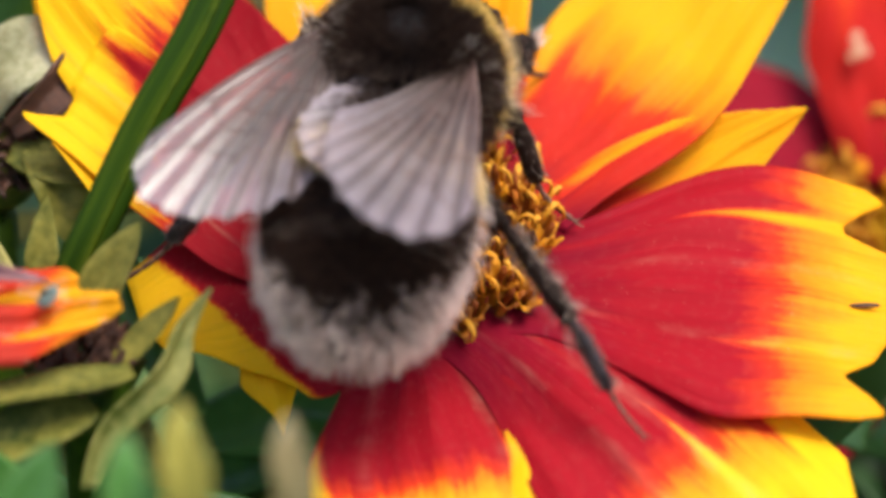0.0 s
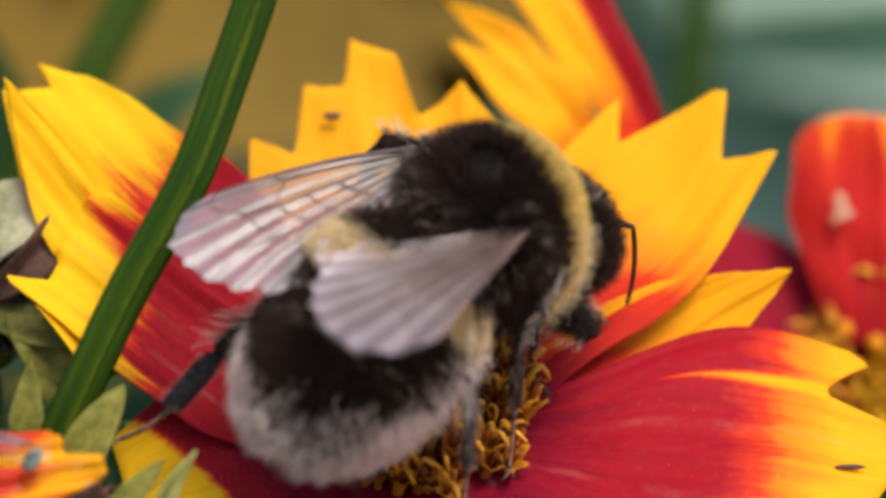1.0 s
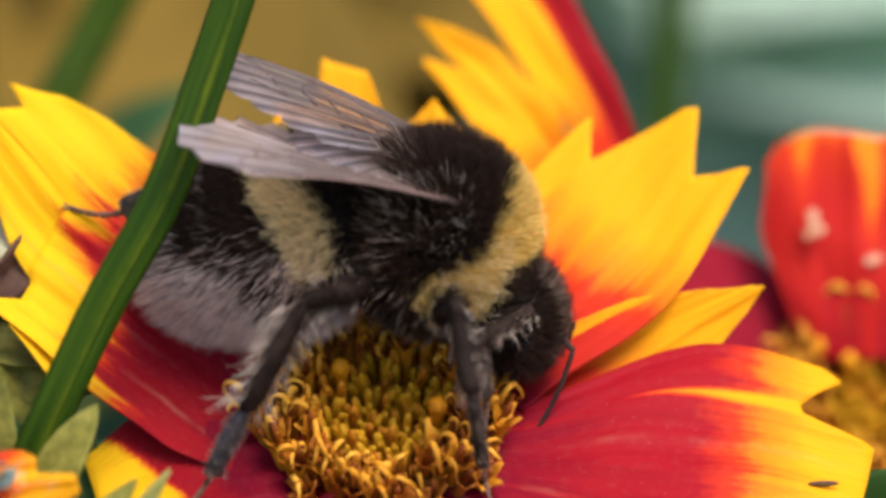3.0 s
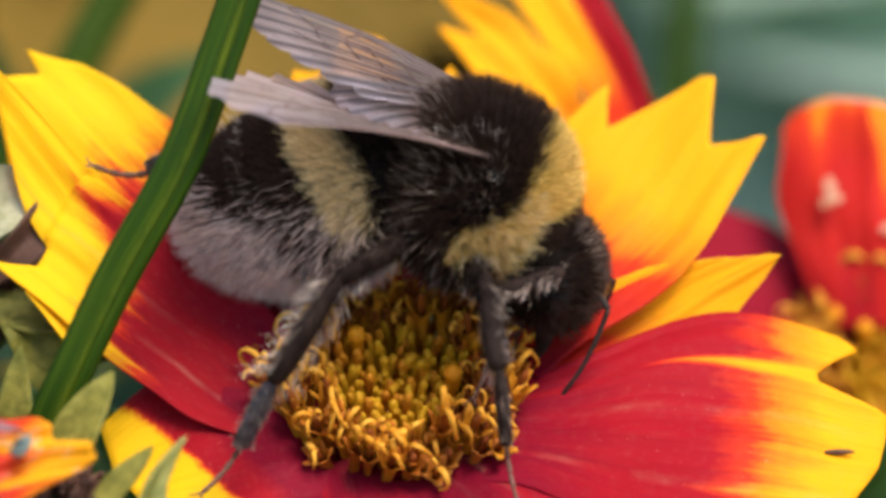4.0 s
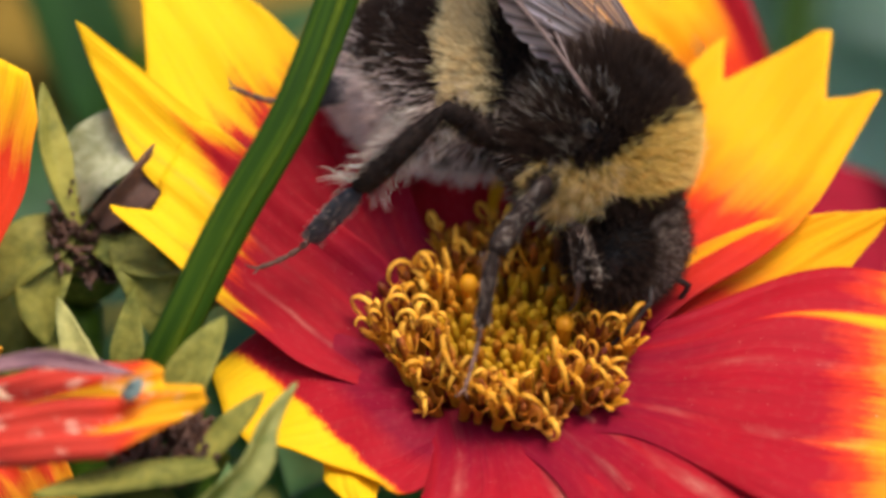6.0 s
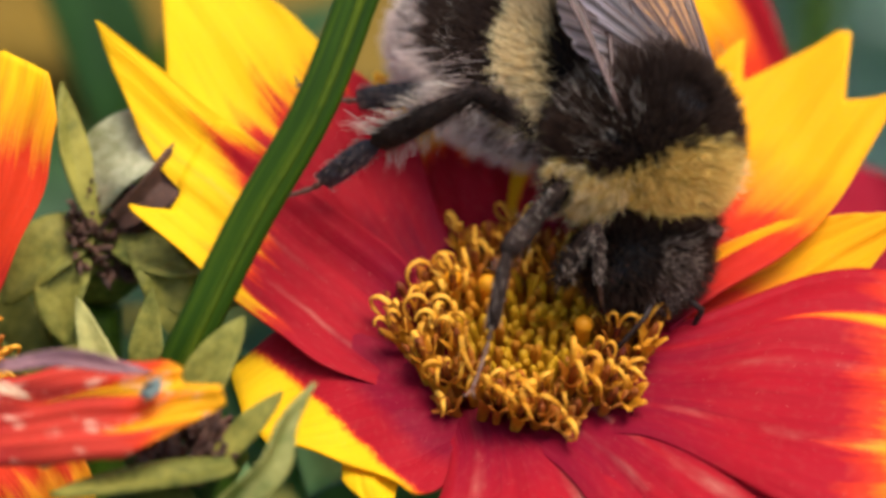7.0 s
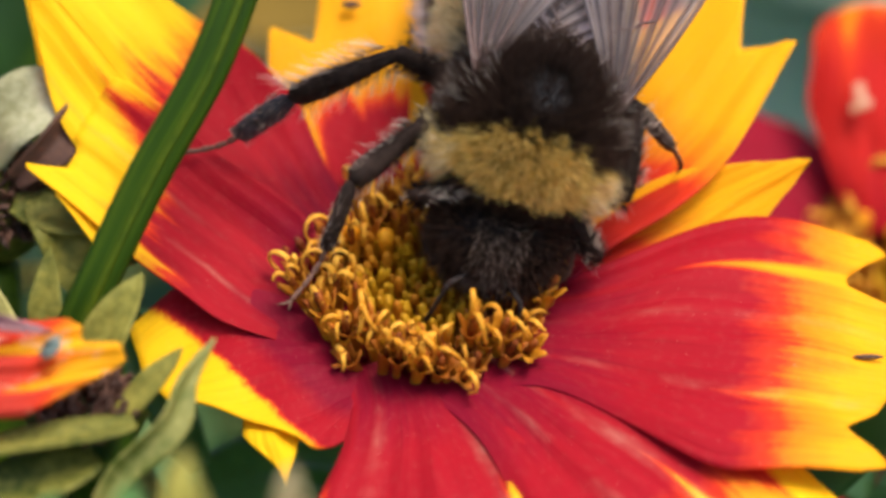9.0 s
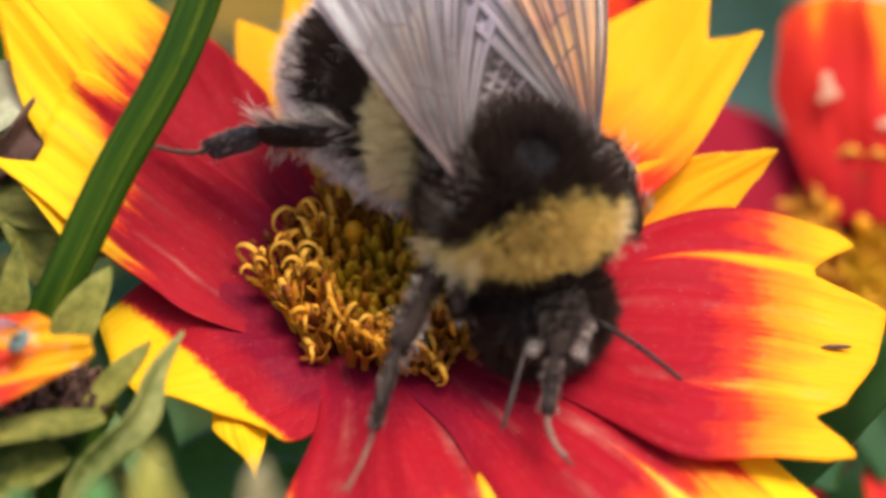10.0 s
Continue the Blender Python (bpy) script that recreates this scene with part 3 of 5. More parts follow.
def main_flower():
    root = thing("coreopsis_flower", frame_at(0, 0, 0), "red and yellow tickseed flower in full bloom", "flower")
    P_A = petal_material("petal_right", 0.68, GOLD, soft=0.19, streaks=((0.80, 0.035, 0.24), (0.30, 0.03, 0.10)), rag=0.15, ridges=((0.3, 0.03, 0.3), (0.62, 0.03, 0.2)))
    P_B = petal_material("petal_front", 0.60, YELLOW, soft=0.16, streaks=((0.62, 0.03, 0.16), (0.97, 0.1, 0.35)), rag=0.14, ridges=((0.62, 0.05, 0.5), (0.36, 0.04, 0.35)))
    P_C = petal_material("petal_front_left", 0.64, YELLOW, soft=0.15, streaks=((0.72, 0.04, 0.22), (0.02, 0.06, 0.25)), rag=0.14, ridges=((0.70, 0.06, 0.5), (0.2, 0.05, 0.4)))
    P_D = petal_material("petal_short", 0.26, YELLOW, rag=0.03, soft=0.04, streaks=((0.0, 1.0, -0.84),))
    P_TOOTH = petal_material("petal_tooth", -0.5, YELLOW, rag=0.05)
    P_E = petal_material("petal_left", 0.55, YELLOW, rag=0.22, streaks=((0.98, 0.2, 0.18), (0.15, 0.3, -0.2)), ridges=((0.72, 0.03, 0.45), (0.45, 0.03, 0.25)))
    P_E2 = petal_material("petal_tongued", 0.64, YELLOW, rag=0.34)
    P_F = petal_material("petal_back", 0.46, GOLD, rag=0.16, streaks=((0.98, 0.2, 0.4), (0.3, 0.04, 0.15)))
    P_G = petal_material("petal_gold", 0.46, (0.94, 0.45, 0.008), inner=(0.60, 0.028, 0.016), rag=0.16, soft=0.24, streaks=((0.95, 0.12, 0.2),))
    P_H = petal_material("petal_fold", 0.42, GOLD, inner=(0.58, 0.022, 0.014), rag=0.2, soft=0.25, streaks=((0.9, 0.3, 0.2),))
    petal(root, P_A, (3.69, -1.28, 1.47), (16.45, -2.33, 2.85), 5.9, [(-1, 0.92), (-0.96, 1.0), (-0.64, 0.87), (-0.43, 0.95), (-0.06, 1.02), (0.45, 1.04), (0.56, 0.84), (0.64, 0.83), (0.95, 0.94), (1, 0.88)],
          label='red petal with a wide yellow end', bow=0.5, cup=0.4, neck=0.42, ribs=0.12, tuck=1.8, seed=1)
    petal(root, P_B, (2.48, -2.78, 2.87), (12.9, -11.3, 10.2), 5.0, label='red petal edged in yellow', bow=0.6, cup=-0.1, neck=0.45, ribs=0.12, tuck=1.8, seed=2)
    petal(root, P_C, (-0.28, -3.02, 2.81), (1.7, -11.0, 9.6), 5.0, label='red petal edged in yellow', bow=0.6, cup=-0.3, neck=0.5, ribs=0.12, tuck=1.8, seed=3)
    petal(root, P_D, (-1.66, -2.72, 1.80), (-8.36, -3.41, 2.77), 5.6, [(-1, 1.23), (-0.46, 1.2), (-0.05, 1.1), (0.18, 0.80), (0.36, 0.62), (0.50, 0.50), (0.66, 0.42), (0.8, 0.32), (1, 0.1)],
          label='short torn petal with a yellow end', bow=0.5, cup=0.2, neck=0.4, tuck=1.8, seed=4)
    petal(root, P_TOOTH, (-5.75, -2.1, 0.9), (-4.95, -6.3, 5.3), 1.2, [(-1, 0.55), (-0.5, 0.78), (0.05, 1.0), (0.35, 0.84), (0.7, 0.66), (1, 0.52)], name='torn_tooth', label='yellow pointed tooth of the torn petal', bow=0.1, cup=-0.1, neck=0.7, close=0.5, ribs=0.03, seed=14)
    petal(root, P_E, (-3.42, -0.92, 0.78), (-14.74, 8.1, -0.73), 2.55, [(-1, 0.735), (-0.92, 0.80), (-0.5, 0.80), (0.15, 0.78), (0.29, 0.754), (0.6, 0.744), (0.95, 0.829), (1, 0.810)],
          label='raised petal with a yellow end', bow=-0.7, cup=0.6, neck=0.62, widest=0.26, close=0.9, roll=-15, tuck=1.5, seed=5)
    bent_end = petal(root, P_E, (-3.42, -0.92, 0.66), (-14.74, 8.1, -0.85), 2.55, [(-1, 0.735), (-0.92, 0.905), (-0.86, 1.190), (-0.43, 1.076), (-0.05, 0.943), (0.15, 0.858), (0.27, 0.745), (1, 0.70)],
          name='petal_end', label='bent yellow end of the raised petal', bow=-0.7, cup=0.6, neck=0.62, widest=0.26, close=0.9, roll=-15, tuck=-7.6, seed=5)
    back_left = petal(root, P_E2, (-4.11, 2.07, -1.52), (-12.71, 11.02, -3.45), 4.4, [(-1, 0.34), (-0.82, 0.46), (-0.66, 0.64), (-0.56, 0.86), (-0.43, 1.00), (-0.15, 1.13), (-0.12, 1.04), (0.30, 1.13), (0.55, 1.0), (0.8, 0.86), (1, 0.70)],
          label='raised petal with red tongues', bow=-0.5, cup=0.6, neck=0.45, roll=-10, seed=6)
    petal(root, P_F, (-1.29, 2.87, -2.27), (-2.35, 12.59, -6.27), 3.9, [(-1, 0.60), (-0.69, 0.77), (-0.56, 1.02), (-0.09, 1.08), (0.02, 0.92), (0.26, 0.92), (0.43, 0.93), (0.49, 0.76), (0.56, 0.68), (0.96, 0.74), (1, 0.62)],
          label='golden petal with a red base', bow=-0.4, cup=0.5, neck=0.58, seed=7)
    petal(root, P_F, (1.14, 3.07, -2.46), (2.0, 11.76, -6.18), 2.2, [(-1, 0.70), (-0.66, 0.84), (-0.5, 0.90), (0.01, 1.02), (0.47, 0.90), (1, 0.80)],
          label='golden petal with a red base', bow=-0.3, cup=0.4, neck=0.95, seed=8)
    petal(root, P_G, (3.24, 1.47, -0.96), (11.22, 10.26, -4.78), 3.9, [(-1, 0.50), (-0.89, 0.71), (-0.81, 1.01), (-0.71, 1.00), (-0.32, 0.91), (0.12, 1.09), (0.28, 1.07), (0.35, 1.01), (0.63, 0.78), (0.95, 0.9), (1, 0.74)],
          label='golden petal with a red base', bow=-0.5, cup=0.6, neck=0.6, seed=9)
    petal(root, P_H, (3.3, 0.0, 0.2), (13.62, 5.0, -1.75), 1.9, [(-1, 0.78), (-0.6, 0.92), (-0.2, 1.0), (0.2, 0.96), (0.6, 0.85), (1, 0.62)], label='folded golden edge of a petal', bow=-0.75, cup=0.35, neck=0.8, widest=0.5, roll=22, close=0.28, tuck=1.0, seed=10)
    for place, r in (((15.3, -2.05, 3.05), (0.55, 0.10, 0.1)), ((-2.75, 10.6, -5.3), (0.35, 0.16, 0.1))):
        part("blemish", mesh_of("blemish", *ellipsoid(place, r, 8, 12), M_SEED), root, "small dark tear in a petal")
    for k in range(9):
        a = math.radians(40 * k + 14)
        c, d = math.cos(a), math.sin(a)
        blade(root, "bract", M_BRACT, [plane(3.6 * c, 3.6 * d, -1.2), plane(5.4 * c, 5.4 * d, -1.0), plane(7.6 * c, 7.6 * d, -0.6)], 1.5, "green bract under the petals", fold=0.1, normal=(0, 0.68, 0.73))
    disc_and_florets(root, 3.8, 1.9, 11, tilt=0.26, count_out=66)
    v, f = tube([(0, -0.8, -1.0), (0.2, -6, -5), (0.6, -30, -18), (0, -160, -100), (0, -320, -170)], [1.6, 0.7, 0.7, 0.9, 1.0], 8)
    part("stem", mesh_of("stem", v, f, M_STEM), root, "thin green stem")
    return root, back_left, bent_end


FLOWER, BACK_LEFT, BENT_END = main_flower()


# ---- neighbouring flowers ----
def behind_flower():
    root = thing("coreopsis_flower", frame_at(9.2, 8.6, -13), "golden tickseed flower leaning behind", "flower")
    mat = petal_material("petal_behind", 0.22, GOLD, inner=SCARLET, base=RED, rag=0.1, soft=0.2)
    mat2 = petal_material("petal_behind_edge", 0.2, GOLD, inner=SCARLET, base=RED, rag=0.1, soft=0.2, streaks=((0.0, 0.42, -1.3),))
    petal(root, mat, (-1.6, -0.75, 2), (-7.0, 5.3, 1.2), 1.55, [(-1, 0.8), (-0.8, 1.05), (-0.5, 1.2), (-0.2, 1.0), (0.0, 0.84), (0.3, 1.02), (0.55, 1.0), (0.8, 0.8), (1, 0.6)], normal=(0.35, 0.2, 0.9), label="golden toothed petal", neck=0.6, seed=21)
    petal(root, mat2, (0.45, 0.1, -1), (-6.2, 10.4, -1.5), 1.65, normal=(0.35, 0.2, 0.9), label="golden petal with a red edge", neck=0.6, seed=22)
    v, f = tube([(0, -1.5, 0), (1, -10, -6), (3, -120, -70), (4, -330, -190)], [1.8, 0.8, 0.9, 1.0], 8)
    part("stem", mesh_of("stem", v, f, M_STEM), root)


behind_flower()


def right_flower():
    root = thing("coreopsis_flower", frame_at(19.4, 0.1, -14), "scarlet tickseed flower with a golden centre", "flower")
    scarlet = petal_material("petal_scarlet", 0.93, (0.90, 0.24, 0.01), inner=(0.56, 0.018, 0.014), base=RED, rag=0.16, soft=0.4, streaks=((0.40, 0.10, 0.42), (0.0, 0.12, 0.25), (0.8, 0.08, 0.2)))
    crimson = petal_material("petal_crimson", 1.3, GOLD, inner=(0.30, 0.003, 0.02), base=(0.22, 0.002, 0.015), rag=0.1)
    axis = Vector((-0.25, 0.55, 0.8)).normalized()
    round_end = [(-1, 0.84), (-0.7, 0.97), (-0.3, 1.0), (0.2, 1.0), (0.6, 0.97), (0.85, 0.9), (1, 0.8)]
    petal(root, scarlet, (-1.2, 2.0, 0), (-1.3, 10.9, -1.0), 3.5, [(-1, 0.84), (-0.85, 0.95), (-0.6, 0.985), (-0.35, 0.96), (0.0, 0.985), (0.4, 1.0), (0.7, 0.97), (0.9, 0.93), (1, 0.86)], normal=(0, 0.25, 1), label="scarlet petal with pale specks", bow=0.3, cup=-0.3, neck=0.62, ribs=0.08, seed=31)
    petal(root, scarlet, (2.5, 2.4, 0), (7, 9, -1), 2.9, round_end, normal=(0, 0.25, 1), label="scarlet petal", bow=0.3, cup=-0.4, neck=0.6, seed=32)
    petal(root, crimson, (-2.2, 0.2, -0.5), (-10.6, 4.3, -2.0), 4.4, round_end, normal=(0, 0.35, 0.9), label="dark crimson petal", bow=0.8, cup=-0.3, neck=0.6, roll=8, seed=33)
    petal(root, crimson, (-2.0, -2.5, 0), (-6.5, -8.0, 1.0), 3.2, round_end, normal=(0, 0.6, 0.8), label="dark crimson petal", bow=0.3, neck=0.6, seed=34)
    petal(root, scarlet, (1.0, -3, 0), (2.0, -11, 4.0), 3.5, round_end, normal=(0, 0.6, 0.8), label="scarlet petal", bow=0.3, neck=0.6, seed=35)
    for place, r in (((-2.9, 7.5, 0.3), (0.22, 0.30, 0.07)), ((-2.75, 7.0, 0.3), (0.32, 0.24, 0.07)), ((-3.1, 6.8, 0.3), (0.15, 0.2, 0.06)), ((-0.7, 5.8, 0.35), (0.26, 0.16, 0.07)), ((-0.45, 5.9, 0.35), (0.14, 0.2, 0.06))):
        part("speck", mesh_of("speck", *ellipsoid(place, r, 8, 12), M_TORN), root, "pale bleached speck")
    disc_and_florets(root, 3.7, 1.9, 36, axis=axis, count_out=50, tilt=0.5)
    part("stem", mesh_of("stem", *tube([(0, -1, -1), (1, -10, -8), (2, -120, -70), (2, -330, -190)], [1.6, 0.8, 0.9, 1.0], 8), M_STEM), root)


right_flower()


def seeds(parent, radius, count, seed, axis=(0, 0.6, 0.8), lean_most=0.45, tall=1.3, at=(0, 0, 0), size=1.0):
    """A clump of withered brown disc florets."""
    rng = random.Random(seed)
    ax = unit(axis)
    ex = unit(np.cross(ax, (0.2, 1, 0.1)))
    ey = np.cross(ax, ex)
    kinds = [mesh_of("dried_floret", *tube([(0, 0, -0.6), (0.05 * k, 0, 0.35), (0.16 * k - 0.2, 0, 0.75), (0.3 * k - 0.35, 0.1, 1.0)], [0.15, 0.18, 0.16, 0.05], 6), M_SEED) for k in range(4)]
    for _ in range(count):
        r, t = radius * math.sqrt(rng.random()), rng.uniform(0, 6.283)
        p = ex * r * math.cos(t) + ey * r * math.sin(t)
        lean = p / radius * lean_most + np.array([rng.gauss(0, 0.25) for _ in range(3)])
        z = Vector(unit(ax + lean))
        m = Matrix.Translation((Vector(p) + Vector(at)) * MM) @ z.to_track_quat("Z", "X").to_matrix().to_4x4() @ Matrix.Rotation(rng.uniform(0, 6.28), 4, "Z") @ Matrix.Diagonal((size, size, size * rng.uniform(0.5, tall), 1))
        part("dried_floret", kinds[rng.randrange(4)], parent, m=m)


def withered_front():
    root = thing("withered_flower", frame_at(-11.7, -3.4, 7), "withered tickseed head with one tattered orange petal", "flower")
    torn = petal_material("petal_torn", 0.72, (0.93, 0.42, 0.010), inner=(0.60, 0.05, 0.03), base=(0.50, 0.025, 0.03), rag=0.3, soft=0.16, streaks=((0.62, 0.1, 0.4), (0.25, 0.1, 0.2)), bleach=0.8)
    petal(root, torn, (-8.0, 0.6, 1.6), (1.45, 2.0, 2.0), 1.95, [(-1, 0.62), (-0.7, 0.90), (-0.35, 1.0), (0.1, 0.99), (0.22, 0.86), (0.35, 0.85), (0.55, 0.86), (0.75, 0.80), (1, 0.55)],
          normal=(-0.15, 0.45, 0.9), label="tattered orange petal", bow=0.3, cup=-0.5, neck=0.8, ribs=0.13, close=0.5, seed=41)
    blade(root, "shrivelled_edge", M_PURPLE, [(-6.2, 2.6, 1.9), (-4.2, 2.9, 2.3), (-2.4, 2.7, 2.4), (-0.9, 2.5, 2.3)], 0.32, "purple shrivelled petal edge", normal=(0, 0.4, 0.9), fold=0.8)
    blade(root, "shrivelled_tip", M_TEALSPOT, [(-1.3, 1.7, 2.5), (-0.9, 2.0, 2.75), (-0.7, 2.4, 2.6)], 0.28, "grey-green shrivelled spot", normal=(0, 0.3, 0.9), fold=0.4)
    for p, q, r in (((-7.0, 2.0, 2.15), (-5.0, 1.6, 2.2), 0.22), ((-4.8, -0.75, 1.5), (-3.0, -0.2, 1.7), 0.16), ((-2.6, -0.1, 1.8), (-1.4, 0.5, 2.0), 0.14)):
        mid = tuple((a + b) / 2 + c for a, b, c in zip(p, q, (0, 0.15, 0.1)))
        blade(root, "torn_edge", M_TORN, [p, mid, q], r, "pale torn petal edge", normal=(0, 0.4, 0.9), fold=0.1, thick=0.06)
    seeds(root, 1.7, 230, 42, lean_most=0.35, tall=1.15, size=0.75)
    blade(root, "sepal", M_SEPAL, [(0.0, 0.8, -0.6), (0.75, 2.4, -0.4), (1.95, 4.4, -0.4)], 0.78, "olive pointed sepal", point=0.5, fold=0.5)
    blade(root, "sepal", M_PALE, [(0.2, -4.6, 1.2), (1.0, -2.6, 1.5), (2.9, -0.7, 1.6), (3.5, 0.8, 1.5), (4.5, 2.2, 1.2)], 0.62, "olive curled sepal", normal=(0.5, -0.2, 0.8), fold=0.5)
    blade(root, "sepal", M_SEPAL, [(1.0, -0.6, 0.6), (2.2, 0.6, 0.7), (3.3, 1.9, 0.6)], 0.5, "olive pointed sepal", normal=(-0.3, 0.4, 0.9), point=0.3)
    blade(root, "sepal", M_SEPAL, [(1.8, -0.6, 1.6), (-0.6, -1.1, 2.0), (-4.4, -1.6, 2.0)], 0.8, normal=(0, 0.9, 0.5), point=1.2)
    blade(root, "sepal", M_SEPAL, [(0.5, -1.8, 1.2), (-2.0, -2.8, 1.8), (-4.6, -4.2, 2.0)], 1.2, normal=(0, 0.7, 0.7))
    blade(root, "sepal", M_PALE, [(-2.2, 1.6, -2.2), (-3.2, 3.0, -2.2), (-3.9, 5.0, -2.0)], 0.55, "pale pointed sepal")
    blade(root, "sepal", M_SEPAL, [(-1.4, 1.6, -2.4), (-1.5, 3.2, -2.2), (-1.3, 5.3, -2.0)], 0.6)
    v, f = tube([(0, -0.4, -0.6), (0, -3.0, -1.4), (0.5, -30, -18), (1, -180, -110), (1, -320, -190)], [2.2, 0.7, 0.7, 0.8, 0.9], 10)
    part("stem", mesh_of("stem", v, f, M_STEM), root, "green stem")


withered_front()


def withered_back():
    root = thing("withered_flower", frame_at(-14.2, 4.6, -2.5), "withered brown tickseed head with pale green sepals", "flower")
    seeds(root, 1.7, 150, 52, axis=(0.5, 0.2, 0.8), at=(-0.9, -0.7, 0.1), size=0.7)
    blade(root, "sepal", M_CREAM, [(-1.6, 0.2, 0.3), (-0.9, 1.6, 0.9), (0.5, 2.5, 0.9), (1.5, 2.8, 0.4)], 1.35, "pale broad sepal", normal=(-0.3, 0.3, 0.9), point=1.5)
    blade(root, "sepal", M_SEPAL, [(-1.2, -0.6, 0.6), (-2.2, 2.2, 0.9), (-2.6, 4.6, 0.7)], 0.6, "olive pointed sepal", normal=(0.5, 0.2, 0.8))
    blade(root, "sepal", M_SEPAL, [(-0.6, -1.2, 0.9), (1.6, -1.8, 1.2), (3.6, -1.6, 0.8)], 0.9, normal=(0, 0.6, 0.8))
    blade(root, "sepal", M_SEPAL, [(0.6, -2.4, 0.6), (2.2, -3.2, 0.8), (4.6, -2.8, 0.4)], 0.8, normal=(0, 0.6, 0.8))
    blade(root, "sepal", M_SEPAL, [(-1.6, -0.6, 0.2), (-3.2, -1.6, 0.6), (-4.6, -3.4, 0.4)], 1.2, normal=(-0.3, 0.4, 0.9))
    blade(root, "sepal", M_SEPAL, [(-1.8, -1.6, 0.8), (-2.6, -3.0, 1.0), (-2.4, -4.8, 0.8)], 0.9, normal=(0, 0.2, 0.9))
    blade(root, "sepal", M_SEPAL, [(0.2, -1.0, 0.9), (1.2, -2.4, 1.4), (1.4, -4.4, 1.2)], 1.0, normal=(0.2, 0.3, 0.9))
    blade(root, "dried_petal", M_SEED, [(-0.6, -0.4, 1.0), (0.7, 0.6, 1.5), (1.5, 1.7, 1.3), (1.9, 2.6, 0.8)], 0.7, "dark shrivelled petal", normal=(0.4, 0.2, 0.8), point=1.0, fold=0.7)
    verts, faces = [], []
    for i in range(15):
        t = math.pi * i / 14
        for k in range(20):
            a = 2 * math.pi * k / 20
            r = 1.7 * math.sin(t) * (1 + 0.08 * math.cos(5 * a))
            verts.append((-1.4 + r * math.cos(a), -1.6 + 1.8 * math.cos(t), -1.2 + r * math.sin(a)))
    for i in range(14):
        for k in range(20):
            j = (k + 1) % 20
            faces.append((i * 20 + k, i * 20 + j, (i + 1) * 20 + j, (i + 1) * 20 + k))
    part("calyx", mesh_of("calyx", verts, faces, M_SEPAL), root, "olive green calyx")
    v, f = tube([(-1.4, -3.5, -1.2), (-1, -30, -18), (-1, -180, -110), (-1, -330, -190)], [0.9, 0.7, 0.8, 0.9], 8)
    part("stem", mesh_of("stem", v, f, M_STEM), root, "green stem")


withered_back()


def left_flower():
    root = thing("coreopsis_flower", frame_at(-22, 4.0, 1), "yellow and orange tickseed flower", "flower")
    mat = petal_material("petal_far_left", 0.62, YELLOW, inner=SCARLET, base=RED, rag=0.3, soft=0.35)
    petal(root, mat, (1.2, -3.2, 0), (3.4, 6.2, 0), 2.6, [(-1, 0.8), (-0.75, 0.96), (-0.4, 0.98), (0, 1.0), (0.6, 0.9), (1, 0.8)], normal=(0, 0.1, 1), label="yellow petal with an orange base", bow=0.4, neck=0.7, seed=61)
    petal(root, mat, (-1.2, -3.2, 0), (-4.4, 6.2, 0), 3.0, normal=(0, 0.1, 1), label="yellow petal with an orange base", bow=0.4, neck=0.7, seed=62)
    petal(root, mat, (1.0, -5.2, 0), (6.0, -12.0, 3.0), 2.6, normal=(0, 0.4, 0.9), label="orange petal", neck=0.7, seed=63)
    disc_and_florets(root, 3.4, 1.6, 64, axis=Vector((0, 0.5, 0.85)).normalized(), centre=(-1, -4.5, 0), count_out=40)
    v, f = tube([(-1, -5, -1), (-1, -40, -25), (0, -180, -110), (0, -330, -190)], [1.2, 0.8, 0.8, 0.9], 8)
    part("stem", mesh_of("stem", v, f, M_STEM), root, "green stem")


left_flower()


def streaked():
    """Green stem skin with streaks along its length."""
    m, n, l, b = material("streaked_stem", 0.55)
    uv = n.new("ShaderNodeUVMap")
    fine = noise_tex(n, l, scaled(n, l, uv.outputs[0], (26, 1.6, 1)), 1.0, 3)
    wide = noise_tex(n, l, scaled(n, l, uv.outputs[0], (7, 1.0, 1)), 1.0, 2)
    r = ramp(n, [(0.32, (0.006, 0.020, 0.001)), (0.52, (0.020, 0.048, 0.001)), (0.70, (0.075, 0.105, 0.002))])
    l.new(maths(n, l, "MULTIPLY_ADD", fine, 0.4, maths(n, l, "MULTIPLY", wide, 0.6)), r.inputs[0])
    l.new(r.outputs[0], b.inputs["Base Color"])
    b.inputs["Specular IOR Level"].default_value = 0.12
    bp = n.new("ShaderNodeBump")
    bp.inputs["Strength"].default_value = 0.4
    bp.inputs["Distance"].default_value = 0.0002
    l.new(fine, bp.inputs["Height"])
    l.new(bp.outputs[0], b.inputs["Normal"])
    return m


M_STREAK = streaked()
M_RIB = mottled("stem_rib", (0.018, 0.042, 0.001), (0.060, 0.085, 0.002), 300, 0.6, 0.3, gloss=0.12)


